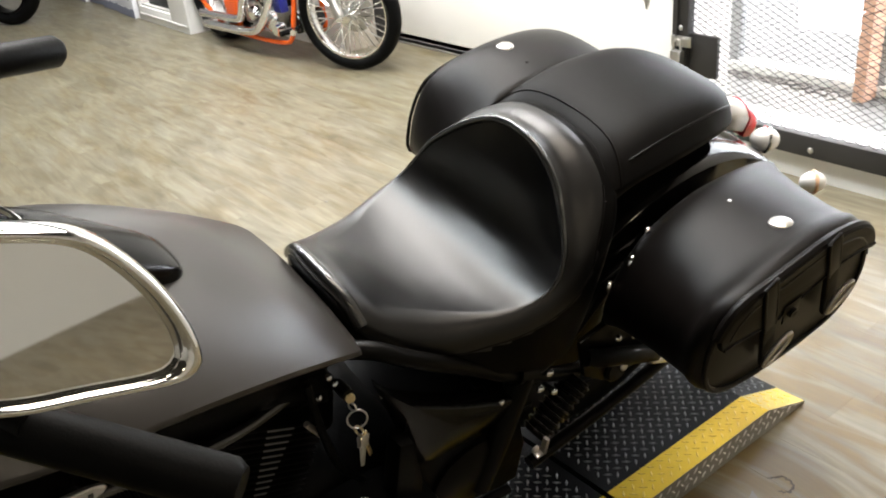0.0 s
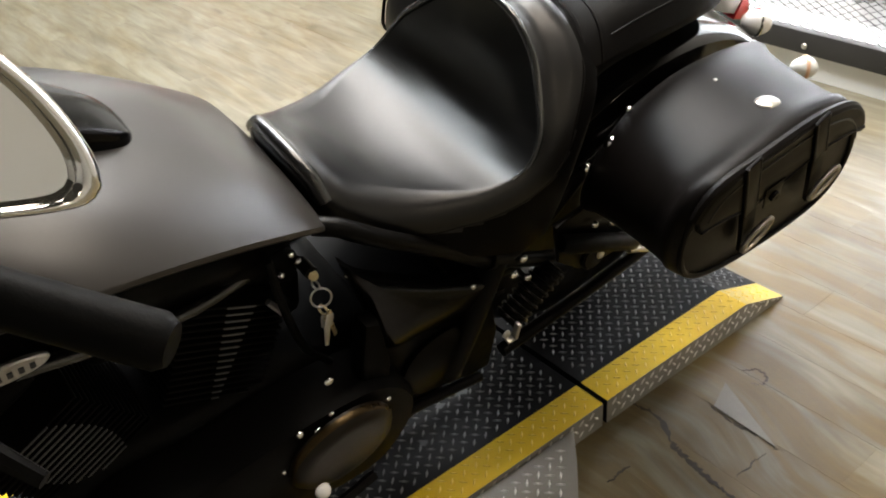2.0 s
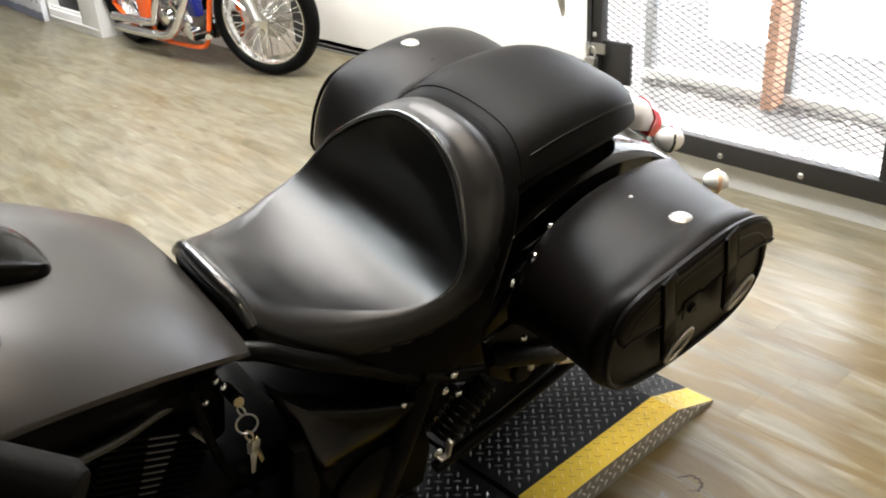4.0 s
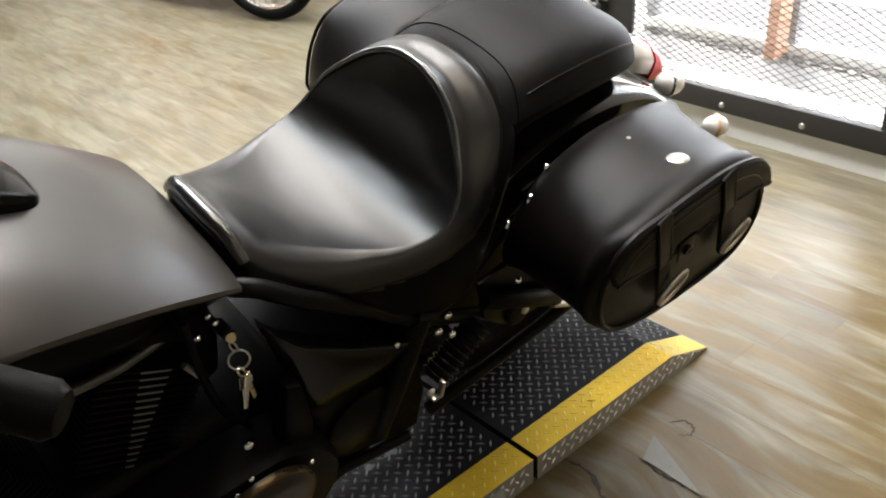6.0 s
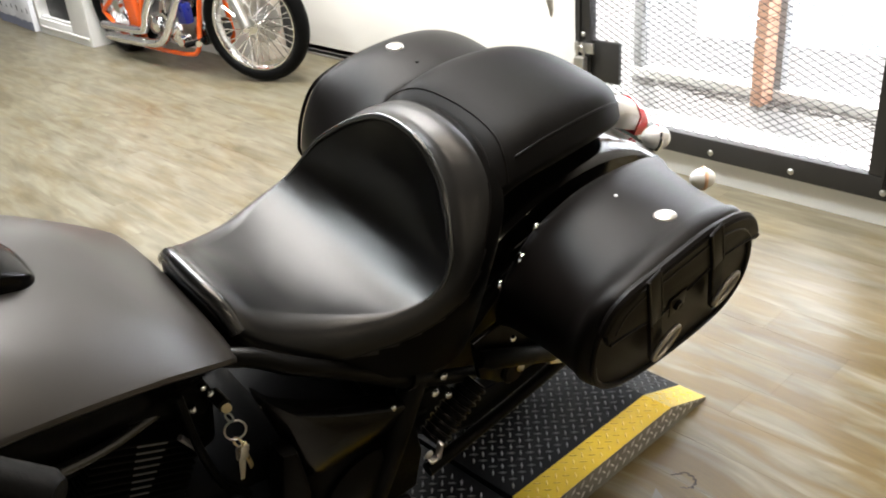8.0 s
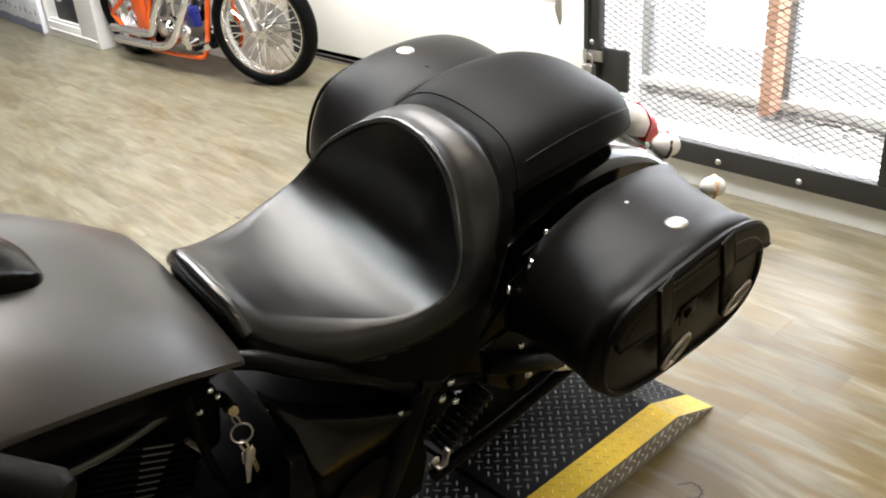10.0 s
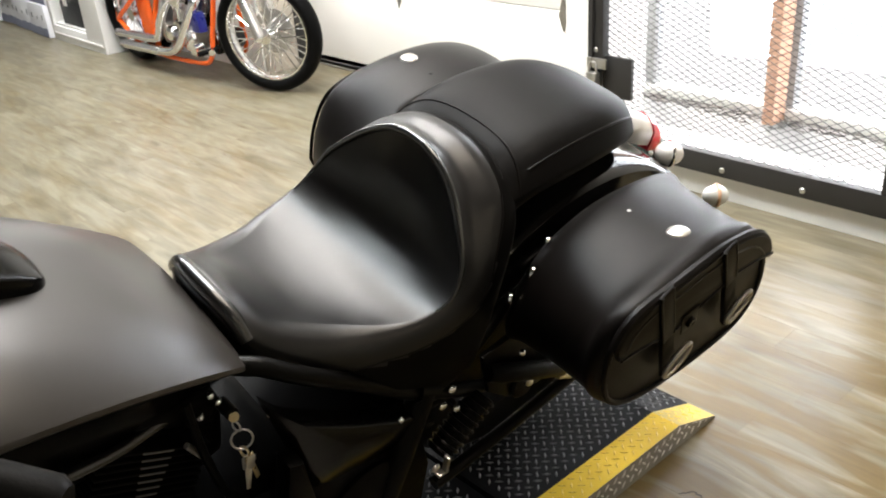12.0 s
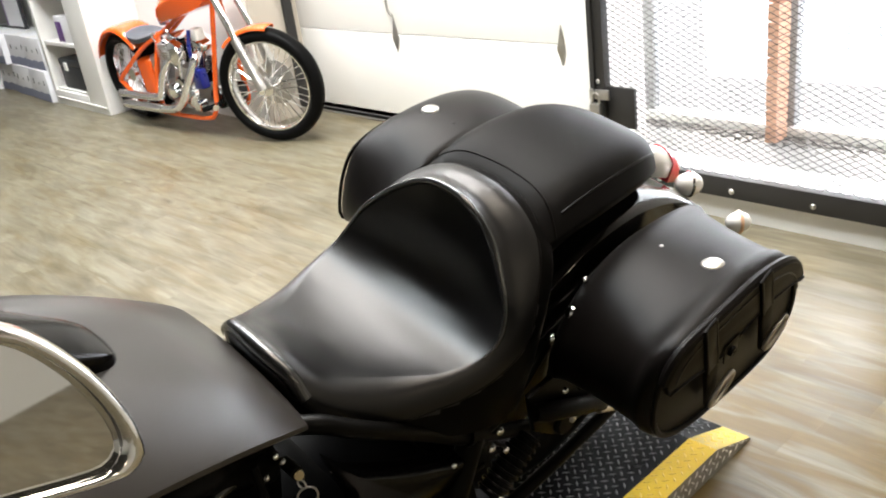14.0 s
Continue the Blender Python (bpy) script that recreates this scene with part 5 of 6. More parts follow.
        part("screw", dome((-0.652 + 0.094 * math.cos(a), -0.228, 0.372 + 0.094 * math.sin(a)), (0, -1, 0), 0.005, 0.004, 8), "chrome", derby)
    part("case_rib", panel([(-0.60, 0.58), (-0.575, 0.57), (-0.55, 0.47), (-0.545, 0.38), (-0.575, 0.36), (-0.60, 0.46)], -0.205, -0.17, 0.006), "engine", bike)
    part("belt_guard", panel([(-0.528, 0.272), (-0.43, 0.252), (-0.327, 0.232), (-0.286, 0.214), (-0.286, 0.317), (-0.335, 0.475), (-0.467, 0.455), (-0.548, 0.482)], -0.172, -0.12, 0.008), "engine", bike, "black lower engine guard")
    part("lower_rail", tube([(-0.545, -0.186, 0.268), (-0.43, -0.186, 0.250), (-0.325, -0.186, 0.230)], 0.010, 10), "satin", bike)
    part("pulley_cover", lathe([(0.075, 0), (0.075, 0.008), (0.062, 0.016), (0.0005, 0.019)], toward((-0.425, -0.172, 0.345), (0, -1, 0)), 28), "satin", bike, "black pulley cover")
    # finned cylinders of the V-twin
    for name, cx, cz, tilt, n in (("rear_cylinder", -0.762, 0.555, 18, 15), ("front_cylinder", -0.985, 0.525, -34, 14)):
        m = Matrix.Translation((cx, -0.02, cz)) @ Matrix.Rotation(radians(tilt), 4, "Y")
        if n == 15:
            m = m @ Matrix(((0.99, 0, 0, 0), (0, 1, 0, 0), (-0.17, 0, 1, 0), (0, 0, 0, 1)))
        cyl = part(name, lathe([(0.05, -0.09), (0.05, 0.10)], m, 24), "engine", bike, "black finned engine cylinder")
        for k in range(n):
            z = -0.085 + k * (0.0118 if n == 15 else 0.0105)
            bm = box(-0.078, 0.078, -0.105, 0.085, z, z + 0.004, 0.0012, m=m, seg=1)
            fin = part("fin", bm, "engine", cyl)
            hw = 0.006 + 0.0011 * k if n == 15 else 0.020 + 0.028 * math.sin(math.pi * (k + 2) / 17)
            edge = box(-hw, hw, -0.1066, -0.1052, z + 0.0009, z + 0.0031, 0, m=m)
            part("fin_edge", edge, "finedge", cyl, "bare machined fin edge", smooth=False)
        part("rocker_cover", box(-0.085, 0.085, -0.10, 0.10, 0.105, 0.155, 0.02, m=m, seg=3), "engine", cyl)
    part("air_box", box(-0.93, -0.66, -0.10, 0.10, 0.60, 0.70, 0.03, seg=3), "engine", bike)
    for x, y, z, r in ((-0.90, -0.225, 0.352, 0.006), (-0.88, -0.228, 0.385, 0.005), (-0.69, -0.228, 0.44, 0.006), (-0.72, -0.23, 0.46, 0.006), (-0.60, -0.215, 0.315, 0.007), (-0.655, -0.2, 0.495, 0.008)):
        part("screw", dome((x, y, z), (0, -1, 0.1), r, 0.005, 10), "chrome", bike)
    part("shift_lever", tube([(-0.60, -0.25, 0.26), (-0.78, -0.27, 0.25), (-0.90, -0.28, 0.27)], 0.009, 8, 3), "satin", bike)
    part("heel_knob", dome((-0.719, -0.285, 0.390), (0, -1, 0.4), 0.012, 0.012, 14), "clear", bike, "white rubber lever knob")
    part("footboard", box(-1.12, -0.80, -0.36, -0.24, 0.20, 0.218, 0.008), "rubber", bike, "black rider floorboard")
    # ignition switch with hoses round it
    part("ignition_switch", tube([(-0.648, -0.12, 0.660), (-0.648, -0.147, 0.663)], 0.009, 14), "satin", bike)
    part("frame_neck", box(-0.70, -0.62, -0.08, 0.08, 0.50, 0.60, 0.02), "engine", bike)
    for x, z in ((-0.665, 0.690), (-0.655, 0.672), (-0.68, 0.66)):
        part("plug", dome((x, -0.125, z), (-0.3, -1, 0.2), 0.006, 0.008, 10), "chrome", bike)
    part("cable", tube([(-0.70, -0.13, 0.70), (-0.69, -0.15, 0.62), (-0.66, -0.15, 0.52), (-0.62, -0.15, 0.46)], 0.006, 8, 4), "rubber", bike)
    part("cable_clip", tube([(-0.705, -0.135, 0.632), (-0.685, -0.14, 0.60)], 0.0045, 8), "steel", bike)
    part("side_stand", tube([(-0.72, -0.17, 0.20), (-0.66, -0.20, 0.05), (-0.64, -0.212, 0.060)], 0.014, 10, 3), "satin", bike)
    part("lower_frame", tube([(-1.08, -0.12, 0.24), (-0.95, -0.14, 0.17), (-0.55, -0.15, 0.17), (-0.40, -0.16, 0.26)], 0.018, 10, 4), "satin", bike)
    part("exhaust", tube([(-0.80, 0.16, 0.40), (-0.6, 0.20, 0.22), (0.30, 0.22, 0.22)], 0.045, 16, 5), "engine", bike)


def build_bars(bike):
    bar = part("handlebar", tube([(-0.955, 0.345, 1.00), (-1.06, 0.26, 1.02), (-1.13, 0.12, 1.035), (-1.15, 0, 1.04), (-1.13, -0.12, 1.045), (-1.085, -0.24, 1.06), (-1.03, -0.325, 1.062)], 0.0127, 12, 5), "satin", bike, "satin black handlebar")
    part("grip", tube([(-1.053, -0.29, 1.062), (-1.044, -0.305, 1.052), (-0.937, -0.427, 1.036), (-0.932, -0.433, 1.0352)], [0.0200, 0.0200, 0.0200, 0.015], 20), "rubber", bike, "black rubber handlebar grip")
    part("grip", tube([(-0.91, 0.262, 1.018), (-0.895, 0.268, 1.014), (-0.800, 0.306, 0.989), (-0.794, 0.309, 0.987)], [0.0205, 0.0205, 0.0205, 0.016], 20), "rubber", bike, "black rubber handlebar grip")
    part("switch_housing", tube([(-1.10, -0.225, 1.06), (-1.06, -0.285, 1.064)], 0.028, 16), "satin", bike)
    part("clutch_lever", tube([(-1.13, -0.27, 1.035), (-1.06, -0.40, 1.005), (-1.03, -0.45, 0.99)], [0.011, 0.006], 8, 3), "satin", bike)
    part("fork", tube([(-1.20, -0.10, 0.90), (-1.56, -0.10, 0.33)], 0.025, 14), "satin", bike)
    part("fork", tube([(-1.20, 0.10, 0.90), (-1.56, 0.10, 0.33)], 0.025, 14), "satin", bike)
    part("riser", tube([(-1.18, 0, 0.90), (-1.15, 0, 1.03)], 0.03, 14), "satin", bike)
    wheel(bike, (-1.58, 0, 0.315), 0.31, 0.085, 0.215, rim_mat="satin")
    part("headlight", dome((-1.36, 0, 0.86), (-1, 0, -0.05), 0.09, 0.05, 28), "clear", bike)
    part("headlight_shell", dome((-1.36, 0, 0.86), (1, 0, 0.05), 0.092, 0.12, 28), "gloss", bike)
    # mirror: a bulging chrome teardrop shell
    right, up = Vector((0.781, -0.619, 0.084)).normalized(), Vector((0.35, 0.546, 0.761)).normalized()
    out_dir = right.cross(up).normalized()
    tilt = (out_dir + 0.915 * right - 0.249 * up).normalized()
    r2 = (right - tilt * right.dot(tilt)).normalized()
    c = Vector((-1.028, -0.452, 1.262))
    m = Matrix.Translation(c) @ Matrix((r2, tilt.cross(r2), tilt)).transposed().to_4x4()
    out = [(-0.0343, 0.0505), (-0.0084, 0.0503), (0.0247, 0.0415), (0.0515, 0.0176), (0.0695, -0.0092), (0.0762, -0.0283), (0.0738, -0.0382), (0.0608, -0.0425), (0.0191, -0.0399), (-0.0183, -0.0370), (-0.0477, -0.0262), (-0.0631, 0.0042), (-0.0588, 0.0374)]
    return c, m, np.array(resample(out, 64))


def build_mirror(bike, c, m, o):
    def ring(s, h):
        return [m @ Vector((x * s, y * s, h)) for x, y in o]
    rings = [ring(0.35, -0.034), ring(0.70, -0.028), ring(0.90, -0.016), ring(0.985, -0.005)]
    rings += [ring(1.0 - 0.20 * (1 - math.cos(a)) / 2, 0.012 * math.sin(a) - 0.002 + 0.004 * (a / math.pi)) for a in (k * math.pi / 10 for k in range(0, 11))]
    shell = part("mirror", loft(rings), "chrome", bike, "chrome teardrop mirror with a rounded bezel", angle=70)
    part("mirror_glass", loft([ring(0.803, 0.001), ring(0.801, 0.0040)]), "mirror", shell, "flat mirror glass")
    part("mirror_stem", tube([(-1.085, -0.245, 1.07), (-1.09, -0.33, 1.14), (-1.075, -0.42, 1.215), c - Vector((0.02, -0.02, 0.02))], 0.007, 8, 4), "satin", bike)


def build_cruiser():
    bike = thing("motorcycle", BIKE, "satin black cruiser motorcycle with leather saddlebags on the ramp", "motorcycle")
    build_seat(bike)
    build_tank(bike)
    build_bags(bike)
    build_rear(bike)
    build_engine(bike)
    build_mirror(bike, *build_bars(bike))
    return bike


build_cruiser()


def build_keys():
    p = BIKE @ Vector((-0.650, -0.150, 0.665))
    k = thing("key_ring", Matrix.Translation(p) @ Matrix.Scale(0.82, 4), "bunch of metal keys on a split ring", "keys")
    part("ignition_key", lathe([(0.008, -0.0015), (0.008, 0.0015), (0.0005, 0.002)], toward((0, -0.006, 0), (-0.4, -1, 0.2)), 18), "brass", k, "brass ignition key head")
    part("link", torus((0, -0.008, -0.016), (1, 0.3, 0), 0.008, 0.0015, 16, 6), "steel", k)
    part("split_ring", torus((0.003, -0.012, -0.040), (-0.35, -1, 0.1), 0.0165, 0.0016, 28, 8), "steel", k, "steel split ring")
    part("link", torus((0.003, -0.012, -0.064), (1, 0.3, 0), 0.009, 0.002, 16, 6), "brass", k)
    for i, (a, b, mt) in enumerate(((8, 0.0, "steel"), (-14, 0.004, "brass"), (24, 0.008, "steel"))):
        bm = box(-0.010, 0.010, -0.0012, 0.0012, -0.020, 0.0, 0.001)
        box(-0.0045, 0.0045, -0.001, 0.001, -0.052, -0.0201, 0.0006, bm)
        key = part("key", bm, mt, k)
        key.matrix_basis = pose(0.004 + 0.003 * i, -0.012 - 0.003 * i, -0.072, 0, a, 25)


build_keys()

# ---------------------------------------------------------------- the orange chopper by the wall


def build_chopper():
    c = thing("chopper_motorcycle", Matrix.Translation((1.44, 4.55, 0)) @ pose(0, 0, 0, 0, 0, -87.5) @ pose(0, 0, 0, 4, 0, 0), "orange chopper motorcycle with chrome engine and spoked wheels", "motorcycle")
    # local x runs to the front wheel, the seen side is -y
    w = wheel(c, (-0.02, 0, 0.300), 0.300, 0.19, 0.215, spokes=0, rim_mat="chrome")
    for k in range(20):
        a = 2 * math.pi * k / 20
        part("spoke", tube([(-0.02 + 0.04 * math.cos(a + 0.3), -0.04, 0.30 + 0.04 * math.sin(a + 0.3)), (-0.02 + 0.212 * math.cos(a), -0.02, 0.30 + 0.212 * math.sin(a))], 0.003, 5), "chrome", w)
    turn = radians(23)
    ax = Vector((math.sin(-turn), math.cos(turn), 0)).normalized()
    fa = Vector((1.49, 0.0, 0.322))
    wheel(c, fa, 0.322, 0.100, 0.250, ax, 40, "chrome")
    part("brake_disc", lathe([(0.045, 0.0), (0.125, 0.0), (0.125, 0.005), (0.045, 0.005)], toward(fa + ax * 0.05, ax), 32), "steel", c, "steel brake disc")
    d = Vector((ax.y, -ax.x, 0))
    # rear fender close to the tyre
    rings = []
    for k in range(15):
        a = radians(158 - k * 8.5)
        ring = []
        for j in range(-6, 7):
            s = j / 6
            ring.append((-0.02 + (0.335 - 0.03 * abs(s) ** 3) * math.cos(a), 0.115 * math.sin(s * math.pi / 2), 0.30 + (0.335 - 0.03 * abs(s) ** 3) * math.sin(a)))
        for j in range(6, -7, -1):
            s = j / 6
            ring.append((-0.02 + (0.329 - 0.03 * abs(s) ** 3) * math.cos(a), 0.111 * math.sin(s * math.pi / 2), 0.30 + (0.329 - 0.03 * abs(s) ** 3) * math.sin(a)))
        rings.append(ring)
    part("rear_fender", loft(rings), "orange", c, "orange painted rear fender", angle=50)
    rings = []
    for k in range(18):
        a = radians(76 + k * 3.3)
        ring = []
        for off, r0 in ((0.051, 0.340), (0.047, 0.335)):
            js = range(-5, 6) if off > 0.049 else range(5, -6, -1)
            for j in js:
                s = j / 5
                r = r0 - 0.02 * abs(s) ** 3
                p = fa + d * (r * math.cos(a)) + Vector((0, 0, r * math.sin(a))) + ax * (off * math.sin(s * math.pi / 2))
                ring.append(p)
        rings.append(ring)
    part("front_fender", loft(rings), "orange", c, "orange painted front fender", angle=50)
    seat = [(0.10, 0.600, 0.02, 0.01, 2, 0.575), (0.14, 0.612, 0.09, 0.015, 2.5, 0.57), (0.22, 0.590, 0.12, 0.01, 3, 0.545), (0.32, 0.580, 0.12, 0.01, 3, 0.54), (0.42, 0.596, 0.09, 0.012, 2.5, 0.565), (0.48, 0.606, 0.04, 0.01, 2, 0.585)]
    part("seat", loft(stations(refine(seat, 3), 8, 3)), "saddle", c, "slate grey leather solo seat")
    tank = [(0.56, 0.70, 0.03, 0.03, 2, 0.64), (0.60, 0.77, 0.085, 0.06, 2, 0.655), (0.70, 0.86, 0.125, 0.09, 2.2, 0.685), (0.85, 0.92, 0.140, 0.10, 2.2, 0.71), (1.0, 0.955, 0.135, 0.10, 2.2, 0.74), (1.10, 0.95, 0.10, 0.09, 2, 0.77), (1.15, 0.925, 0.05, 0.05, 2, 0.82)]
    part("fuel_tank", loft(stations(refine(tank, 4), 10, 5)), "orange", c, "orange painted fuel tank")
    for s in (-1, 1):
        part("frame_tube", tube([(0.0, s * 0.155, 0.30), (0.10, s * 0.15, 0.36), (0.34, s * 0.09, 0.52), (0.60, s * 0.03, 0.63), (1.10, 0.0, 0.86), (1.19, 0.0, 0.92)], 0.015, 10, 4), "orange", c)
        part("frame_tube", tube([(0.0, s * 0.155, 0.30), (0.18, s * 0.15, 0.18), (0.45, s * 0.14, 0.115), (0.90, s * 0.13, 0.115), (1.02, s * 0.12, 0.16), (1.06, s * 0.10, 0.30), (1.13, s * 0.05, 0.62), (1.17, s * 0.015, 0.84)], 0.015, 10, 4), "orange", c)
    part("seat_post", tube([(0.50, -0.05, 0.60), (0.42, -0.10, 0.36), (0.40, -0.13, 0.14)], 0.018, 10, 3), "orange", c)
    part("oil_tank", box(0.16, 0.33, -0.10, 0.10, 0.18, 0.44, 0.04, seg=3), "orange", c, "orange oil tank")
    part("battery_cover", box(0.335, 0.46, -0.085, 0.085, 0.28, 0.46, 0.03, seg=3), "steel", c)
    # v-twin
    part("crankcase", lathe([(0.04, -0.10), (0.125, -0.09), (0.14, -0.04), (0.14, 0.04), (0.125, 0.09), (0.04, 0.10)], toward((0.72, 0, 0.285), (0, 1, 0)), 28), "steel", c, "polished engine crankcase")
    part("cam_cover", lathe([(0.075, 0), (0.075, 0.02), (0.06, 0.035), (0.0005, 0.04)], toward((0.72, -0.10, 0.285), (0, -1, 0)), 26), "chrome", c)
    part("gearbox", box(0.42, 0.62, -0.09, 0.09, 0.17, 0.30, 0.03, seg=3), "steel", c)
    for nm, x, tl in (("rear_cylinder", 0.630, -24), ("front_cylinder", 0.835, 22)):
        m = Matrix.Translation((x, 0, 0.43)) @ Matrix.Rotation(radians(tl), 4, "Y")
        cy = part(nm, lathe([(0.05, -0.06), (0.05, 0.10)], m, 18), "chrome", c, "finned chrome cylinder")
        for k in range(7):
            part("fin", lathe([(0.055, -0.045 + k * 0.018), (0.078, -0.043 + k * 0.018), (0.078, -0.039 + k * 0.018), (0.055, -0.037 + k * 0.018)], m, 20), "chrome", cy)
        part("rocker_box", box(-0.085, 0.085, -0.065, 0.065, 0.092, 0.155, 0.022, m=m, seg=3), "chrome", cy)
        part("pushrod_tube", tube([m @ Vector((0.03, -0.075, -0.09)), m @ Vector((0.02, -0.06, 0.10))], 0.009, 8), "chrome", cy)
        part("pushrod_tube", tube([m @ Vector((-0.03, -0.075, -0.09)), m @ Vector((-0.02, -0.06, 0.10))], 0.009, 8), "chrome", cy)
    part("air_cleaner", lathe([(0.075, 0), (0.08, 0.02), (0.07, 0.05), (0.03, 0.06), (0.0005, 0.06)], toward((0.735, -0.08, 0.50), (0, -1, 0)), 26), "chrome", c, "round chrome air cleaner")
    ex = part("exhaust_pipe", tube([(0.66, -0.07, 0.48), (0.655, -0.13, 0.45), (0.58, -0.16, 0.34), (0.535, -0.165, 0.26), (0.45, -0.165, 0.222), (0.10, -0.165, 0.215), (-0.03, -0.165, 0.212)], 0.027, 14, 5), "pipe", c, "polished chrome exhaust pipe")
    part("exhaust_pipe", tube([(0.92, -0.06, 0.50), (0.96, -0.12, 0.47), (0.88, -0.16, 0.34), (0.78, -0.17, 0.23), (0.66, -0.17, 0.17), (0.45, -0.17, 0.150), (0.0, -0.17, 0.145)], 0.027, 14, 5), "pipe", c, "polished chrome exhaust pipe")
    part("heat_shield", tube([(0.50, -0.172, 0.152), (0.05, -0.172, 0.147)], 0.031, 14), "pipe", c)
    part("ignition_unit", lathe([(0.06, -0.09), (0.066, -0.08), (0.066, 0.08), (0.06, 0.09)], toward((1.03, 0, 0.235), (0, 1, 0)), 22), "gloss", c, "black cylindrical starter cover")
    part("unit_band", lathe([(0.068, -0.03), (0.069, 0.0), (0.068, 0.03)], toward((1.03, -0.04, 0.235), (0, 1, 0)), 22), "chrome", c)
    part("blue_cover", box(0.90, 0.99, -0.14, -0.08, 0.30, 0.42, 0.015, m=Matrix()), "blue", c, "dark blue electrical cover")
    part("wire_loom", tube([(0.95, -0.10, 0.64), (0.93, -0.12, 0.52), (0.95, -0.12, 0.42)], 0.012, 8, 4), "blue", c)
    part("coil", box(0.93, 1.00, -0.09, -0.03, 0.575, 0.645, 0.012), "label", c)
    # added black block: stands in for the shade in the engine's gaps
    part("engine_gap_shade", box(0.55, 0.86, -0.045, 0.05, 0.28, 0.54, 0.02), "engine", c)
    cap = part("ribbed_cover", dome((0.655, -0.115, 0.515), (0, -1, 0.15), 0.070, 0.034, 24), "chrome", c, "ribbed chrome air cleaner cover")
    for k in range(7):
        z = 0.470 + 0.015 * k
        hw = math.sqrt(max(0.0004, 0.066 ** 2 - (z - 0.515) ** 2))
        part("rib", box(0.655 - hw, 0.655 + hw, -0.151, -0.118, z - 0.0025, z + 0.0025, 0.001, seg=1), "steel", cap)
    part("primary_cover", lathe([(0.07, 0), (0.07, 0.02), (0.05, 0.036), (0.0005, 0.04)], toward((0.79, -0.10, 0.235), (0, -1, 0)), 24), "pipe", c)
    part("gear_cover", lathe([(0.045, 0), (0.045, 0.03), (0.03, 0.04), (0.0005, 0.04)], toward((0.66, -0.135, 0.275), (0, -1, 0)), 20), "chrome", c)
    part("cover_ring", torus((0.66, -0.168, 0.275), (0, 1, 0), 0.030, 0.005, 20, 8), "gloss", c)
    part("oil_filter", tube([(0.90, -0.10, 0.20), (0.90, -0.16, 0.20)], 0.036, 18), "pipe", c)
    for a, b in (((0.52, -0.10, 0.56), (0.60, -0.13, 0.62)), ((0.70, -0.10, 0.64), (0.82, -0.13, 0.60)), ((0.86, -0.12, 0.52), (0.80, -0.15, 0.36)), ((0.56, -0.11, 0.44), (0.60, -0.14, 0.30))):
        part("oil_line", tube([a, ((a[0] + b[0]) / 2, a[1] - 0.03, (a[2] + b[2]) / 2 + 0.02), b], 0.008, 8, 4), "chrome", c)
    for x, z in ((0.60, 0.20), (0.74, 0.19), (0.84, 0.30), (0.76, 0.36), (0.58, 0.36), (0.70, 0.60), (0.88, 0.60)):
        part("bolt", dome((x, -0.14, z), (0, -1, 0), 0.011, 0.012, 10), "gloss", c)
    part("side_stand", tube([(0.66, 0.12, 0.13), (0.70, 0.24, 0.012), (0.74, 0.25, 0.008)], 0.01, 8, 2), "chrome", c)
    part("foot_control", tube([(1.06, -0.10, 0.22), (1.18, -0.20, 0.23)], 0.018, 10), "chrome", c)
    part("foot_peg", tube([(1.14, -0.14, 0.23), (1.14, -0.26, 0.235)], 0.016, 10), "rubber", c)
    # front fork, raked, and bars
    for s in (-1, 1):
        o = ax * (0.095 * s)
        top = Vector((1.18, 0, 0.985))
        leg = part("fork_leg", tube([fa + o * 1.0, fa + o + (top - fa) * 0.42], 0.030, 14), "steel", c, "bare alloy fork slider")
        part("fork_tube", tube([fa + o + (top - fa) * 0.42, top + o], 0.021, 14), "chrome", leg)
        part("axle_nut", dome(fa + o * 1.1, ax * s, 0.024, 0.015, 12), "chrome", leg)
    part("yoke", box(1.15, 1.25, -0.12, 0.12, 0.955, 0.995, 0.01), "chrome", c)
    part("head_tube", tube([(1.17, 0, 0.83), (1.13, 0, 0.99)], 0.033, 14), "orange", c)
    part("handlebar", tube([(1.16, -0.10, 1.0), (1.12, -0.14, 1.15), (1.02, -0.32, 1.22), (0.92, -0.40, 1.20)], 0.0127, 10, 4), "chrome", c)
    part("handlebar", tube([(1.16, 0.10, 1.0), (1.12, 0.14, 1.15), (1.02, 0.32, 1.22), (0.92, 0.40, 1.20)], 0.0127, 10, 4), "chrome", c)
    part("headlight", lathe([(0.02, -0.12), (0.07, -0.07), (0.085, 0), (0.08, 0.01), (0.0005, 0.012)], toward((1.34, 0, 0.95), (1, 0, -0.1)), 24), "chrome", c)


build_chopper()


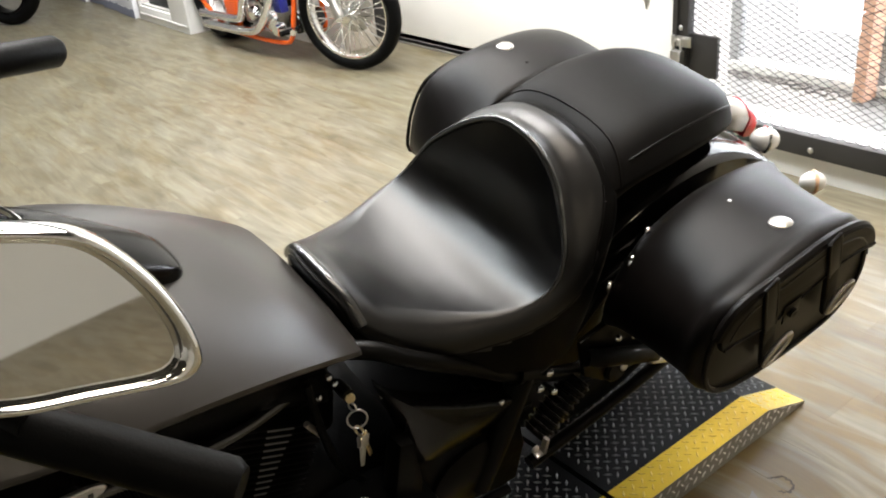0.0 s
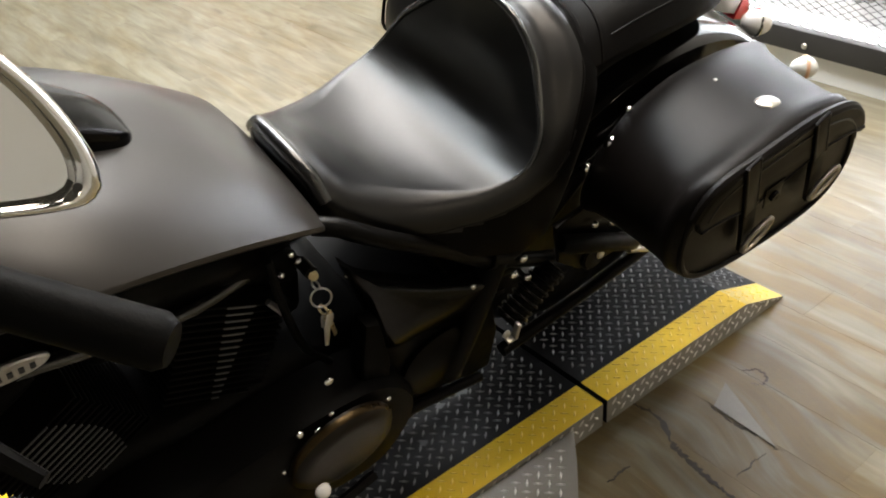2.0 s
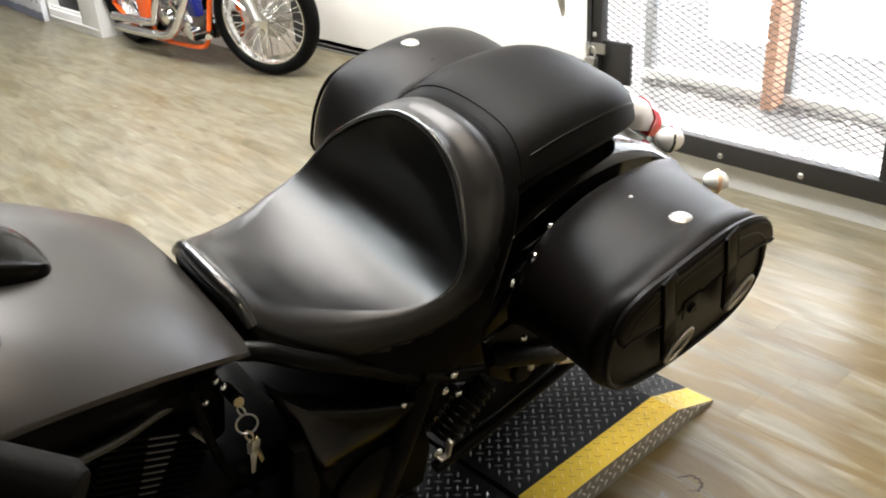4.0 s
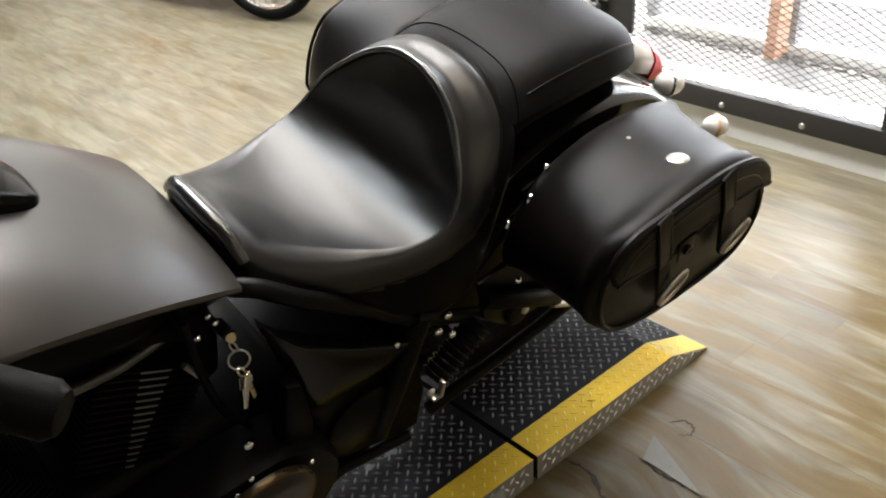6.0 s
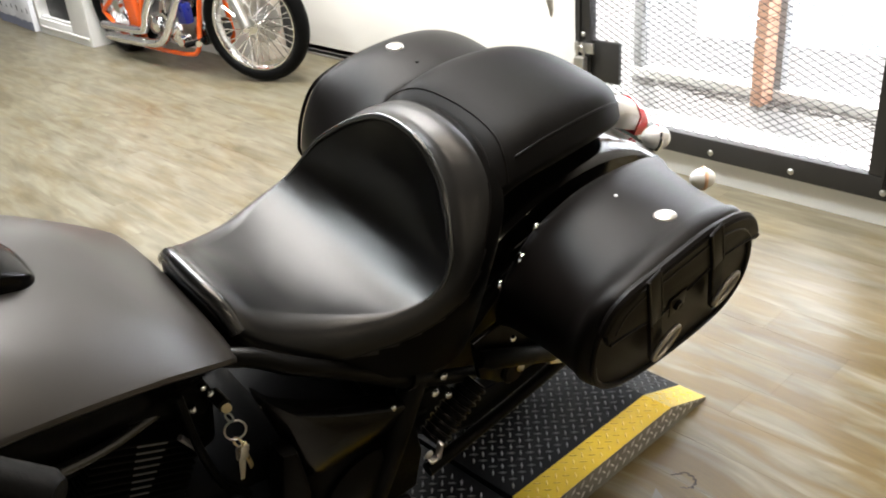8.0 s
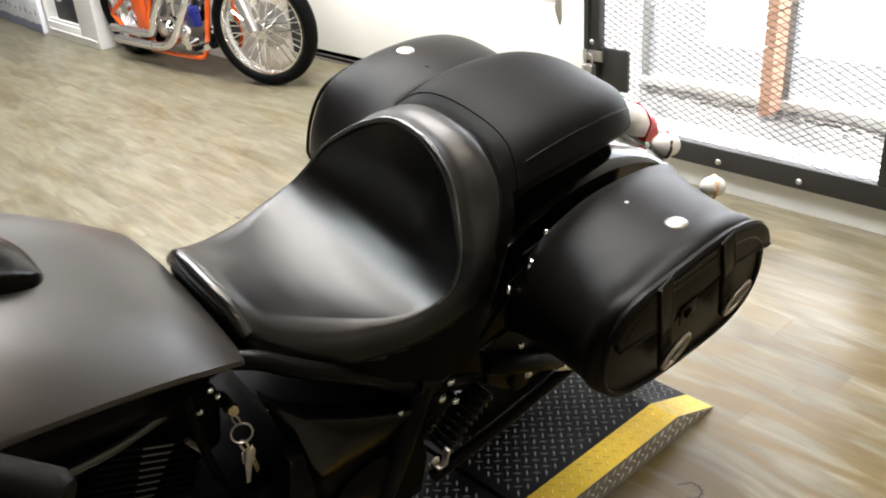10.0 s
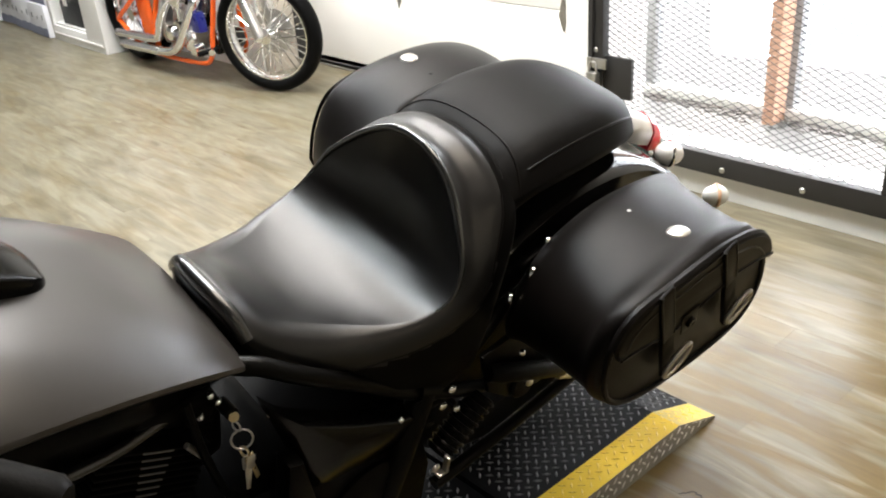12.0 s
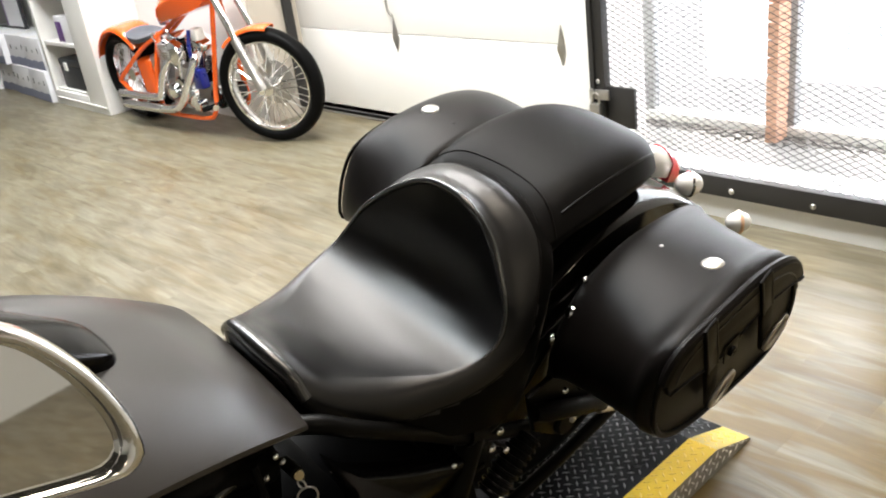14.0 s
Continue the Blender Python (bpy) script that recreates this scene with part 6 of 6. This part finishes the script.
def build_parked_wheel():
    c = thing("parked_motorcycle", Matrix.Translation((0.55, 6.78, 0)) @ pose(0, 0, 0, 0, 0, 128), "black parked motorcycle at the far side of the room", "motorcycle")
    wheel(c, (0, 0, 0.31), 0.31, 0.15, 0.21, rim_mat="satin")
    wheel(c, (1.5, 0, 0.31), 0.31, 0.11, 0.215, rim_mat="satin")
    rows = [(-0.25, 0.60, 0.05, 0.03, 2, 0.55), (0.1, 0.70, 0.12, 0.05, 2.4, 0.60), (0.5, 0.68, 0.15, 0.05, 2.6, 0.56), (0.75, 0.85, 0.15, 0.08, 2.4, 0.62), (1.05, 0.88, 0.12, 0.08, 2.2, 0.70), (1.2, 0.80, 0.05, 0.05, 2, 0.74)]
    part("body", loft(stations(refine(rows, 3), 8, 4)), "gloss", c)
    part("engine", box(0.45, 0.95, -0.16, 0.16, 0.18, 0.55, 0.05, seg=3), "engine", c)
    for s in (-1, 1):
        part("fork", tube([(1.5, s * 0.09, 0.31), (1.2, s * 0.09, 0.95)], 0.022, 10), "chrome", c)
    part("handlebar", tube([(1.0, -0.38, 1.05), (1.18, -0.1, 1.02), (1.18, 0.1, 1.02), (1.0, 0.38, 1.05)], 0.013, 10, 3), "chrome", c)


build_parked_wheel()

# ---------------------------------------------------------------- floor planks, scratches and chips


def build_floor_details():
    chips = thing("floor_scuff", pose(0, 0, 0), "dark torn scuffs in the vinyl floor beside the ramp", "scuff", kind="stuff")
    rr = random.Random(11)
    for path, wd in (([(0.004, -0.322), (0.012, -0.36), (0.007, -0.394), (-0.026, -0.448), (-0.033, -0.488), (-0.042, -0.534), (-0.047, -0.576), (-0.052, -0.634)], 0.0045), ([(0.113, -0.434), (0.106, -0.49), (0.113, -0.55), (0.104, -0.588)], 0.003), ([(-0.188, -0.429), (-0.127, -0.428)], 0.0016), ([(0.245, -0.412), (0.266, -0.425), (0.267, -0.452), (0.24, -0.463), (0.224, -0.441)], 0.002), ([(-0.006, -0.577), (0.082, -0.577)], 0.0014)):
        bm = bmesh.new()
        pts = smooth_path([(x, y, 0) for x, y in path], 9)
        pts = [p + Vector((rr.uniform(-1, 1), rr.uniform(-1, 1), 0)) * 0.0032 for p in pts]
        left, right = [], []
        for i, p in enumerate(pts):
            dd = (pts[min(i + 1, len(pts) - 1)] - pts[max(i - 1, 0)]).normalized()
            nn = Vector((-dd.y, dd.x, 0)) * wd * (0.35 + 1.35 * rr.random()) * (0.3 + 0.7 * math.sin(math.pi * (i + 0.5) / len(pts)))
            left.append(bm.verts.new((p + nn) + Vector((0, 0, 0.0015))))
            right.append(bm.verts.new((p - nn) + Vector((0, 0, 0.0008))))
        for i in range(len(pts) - 1):
            bm.faces.new((left[i], left[i + 1], right[i + 1], right[i]))
        part("tear", bm, "stain", chips, smooth=False)
    flap = bmesh.new()
    corners = [(0.114, -0.437, 0.0040), (0.190, -0.409, 0.0012), (0.109, -0.583, 0.0035)]
    top = [flap.verts.new(c) for c in corners]
    low = [flap.verts.new((x, y, z - 0.001)) for x, y, z in corners]
    flap.faces.new(top)
    for i in range(3):
        flap.faces.new((low[i], low[(i + 1) % 3], top[(i + 1) % 3], top[i]))
    part("lifted_flap", flap, "flap", chips, "lifted grey flap of torn vinyl", smooth=False)
    dots = bmesh.new()
    for _ in range(46):
        x, y = rr.uniform(-1.5, 1.5), rr.uniform(0.4, 5.5)
        s = rr.uniform(0.003, 0.008)
        box(x, x + s, y, y + s * rr.uniform(0.8, 2.0), 0.0005, 0.0025, 0, dots)
    tagged(obj("grit", dots, "primer", smooth=False), "small dark specks of grit on the floor", "dirt", kind="stuff")


build_floor_details()


def build_planks():
    pw, pl, gap = 0.127, 0.92, 0.00006
    rr = random.Random(3)

    def plank(l):
        bm = bmesh.new()
        w2, h2, e = pw / 2 - gap, l / 2 - gap, 0.00012
        low = [bm.verts.new(p) for p in ((-w2, -h2, -0.006), (w2, -h2, -0.006), (w2, h2, -0.006), (-w2, h2, -0.006))]
        mid = [bm.verts.new(p) for p in ((-w2, -h2, -0.0004), (w2, -h2, -0.0004), (w2, h2, -0.0004), (-w2, h2, -0.0004))]
        top = [bm.verts.new(p) for p in ((-w2 + e, -h2 + e, 0), (w2 - e, -h2 + e, 0), (w2 - e, h2 - e, 0), (-w2 + e, h2 - e, 0))]
        for a, b in ((low, mid), (mid, top)):
            for i in range(4):
                bm.faces.new((a[i], a[(i + 1) % 4], b[(i + 1) % 4], b[i]))
        bm.faces.new(top)
        return bm
    share = None
    verts, faces = [], []
    near = 0
    n = int((FX1 - FX0) / pw) + 1
    for i in range(n):
        x = FX0 + (i + 0.5) * pw
        y = FY0 - rr.random() * pl
        while y < FY1:
            cy = y + pl / 2
            if -1.5 < x < 1.62 and -0.9 < cy < 7.0 and near < 290 and cy + pl / 2 < FY1 and x + pw / 2 < FX1:
                if share is None:
                    share = part("plank", plank(pl), "plank", floor, smooth=False)
                    ob = share
                else:
                    ob = new("plank", share.data)
                    ob.parent = floor
                ob.location = (x, cy, 0)
                near += 1
            else:
                ya, yb = max(y, FY0) + gap, min(y + pl, FY1) - gap
                xa, xb = x - pw / 2 + gap, min(x + pw / 2 - gap, FX1)
                if yb > ya + 0.01 and xb > xa:
                    k = len(verts)
                    verts += [(xa, ya, 0), (xb, ya, 0), (xb, yb, 0), (xa, yb, 0), (xa, ya, -0.006), (xb, ya, -0.006), (xb, yb, -0.006), (xa, yb, -0.006)]
                    faces += [(k, k + 1, k + 2, k + 3), (k, k + 4, k + 5, k + 1), (k + 1, k + 5, k + 6, k + 2), (k + 2, k + 6, k + 7, k + 3), (k + 3, k + 7, k + 4, k)]
            y += pl
    me = bpy.data.meshes.new("planks")
    me.from_pydata(verts, [], faces)
    me.materials.append(M["plank"])
    rest = new("planks", me)
    rest.parent = floor
    tagged(rest, kind="stuff")


build_planks()
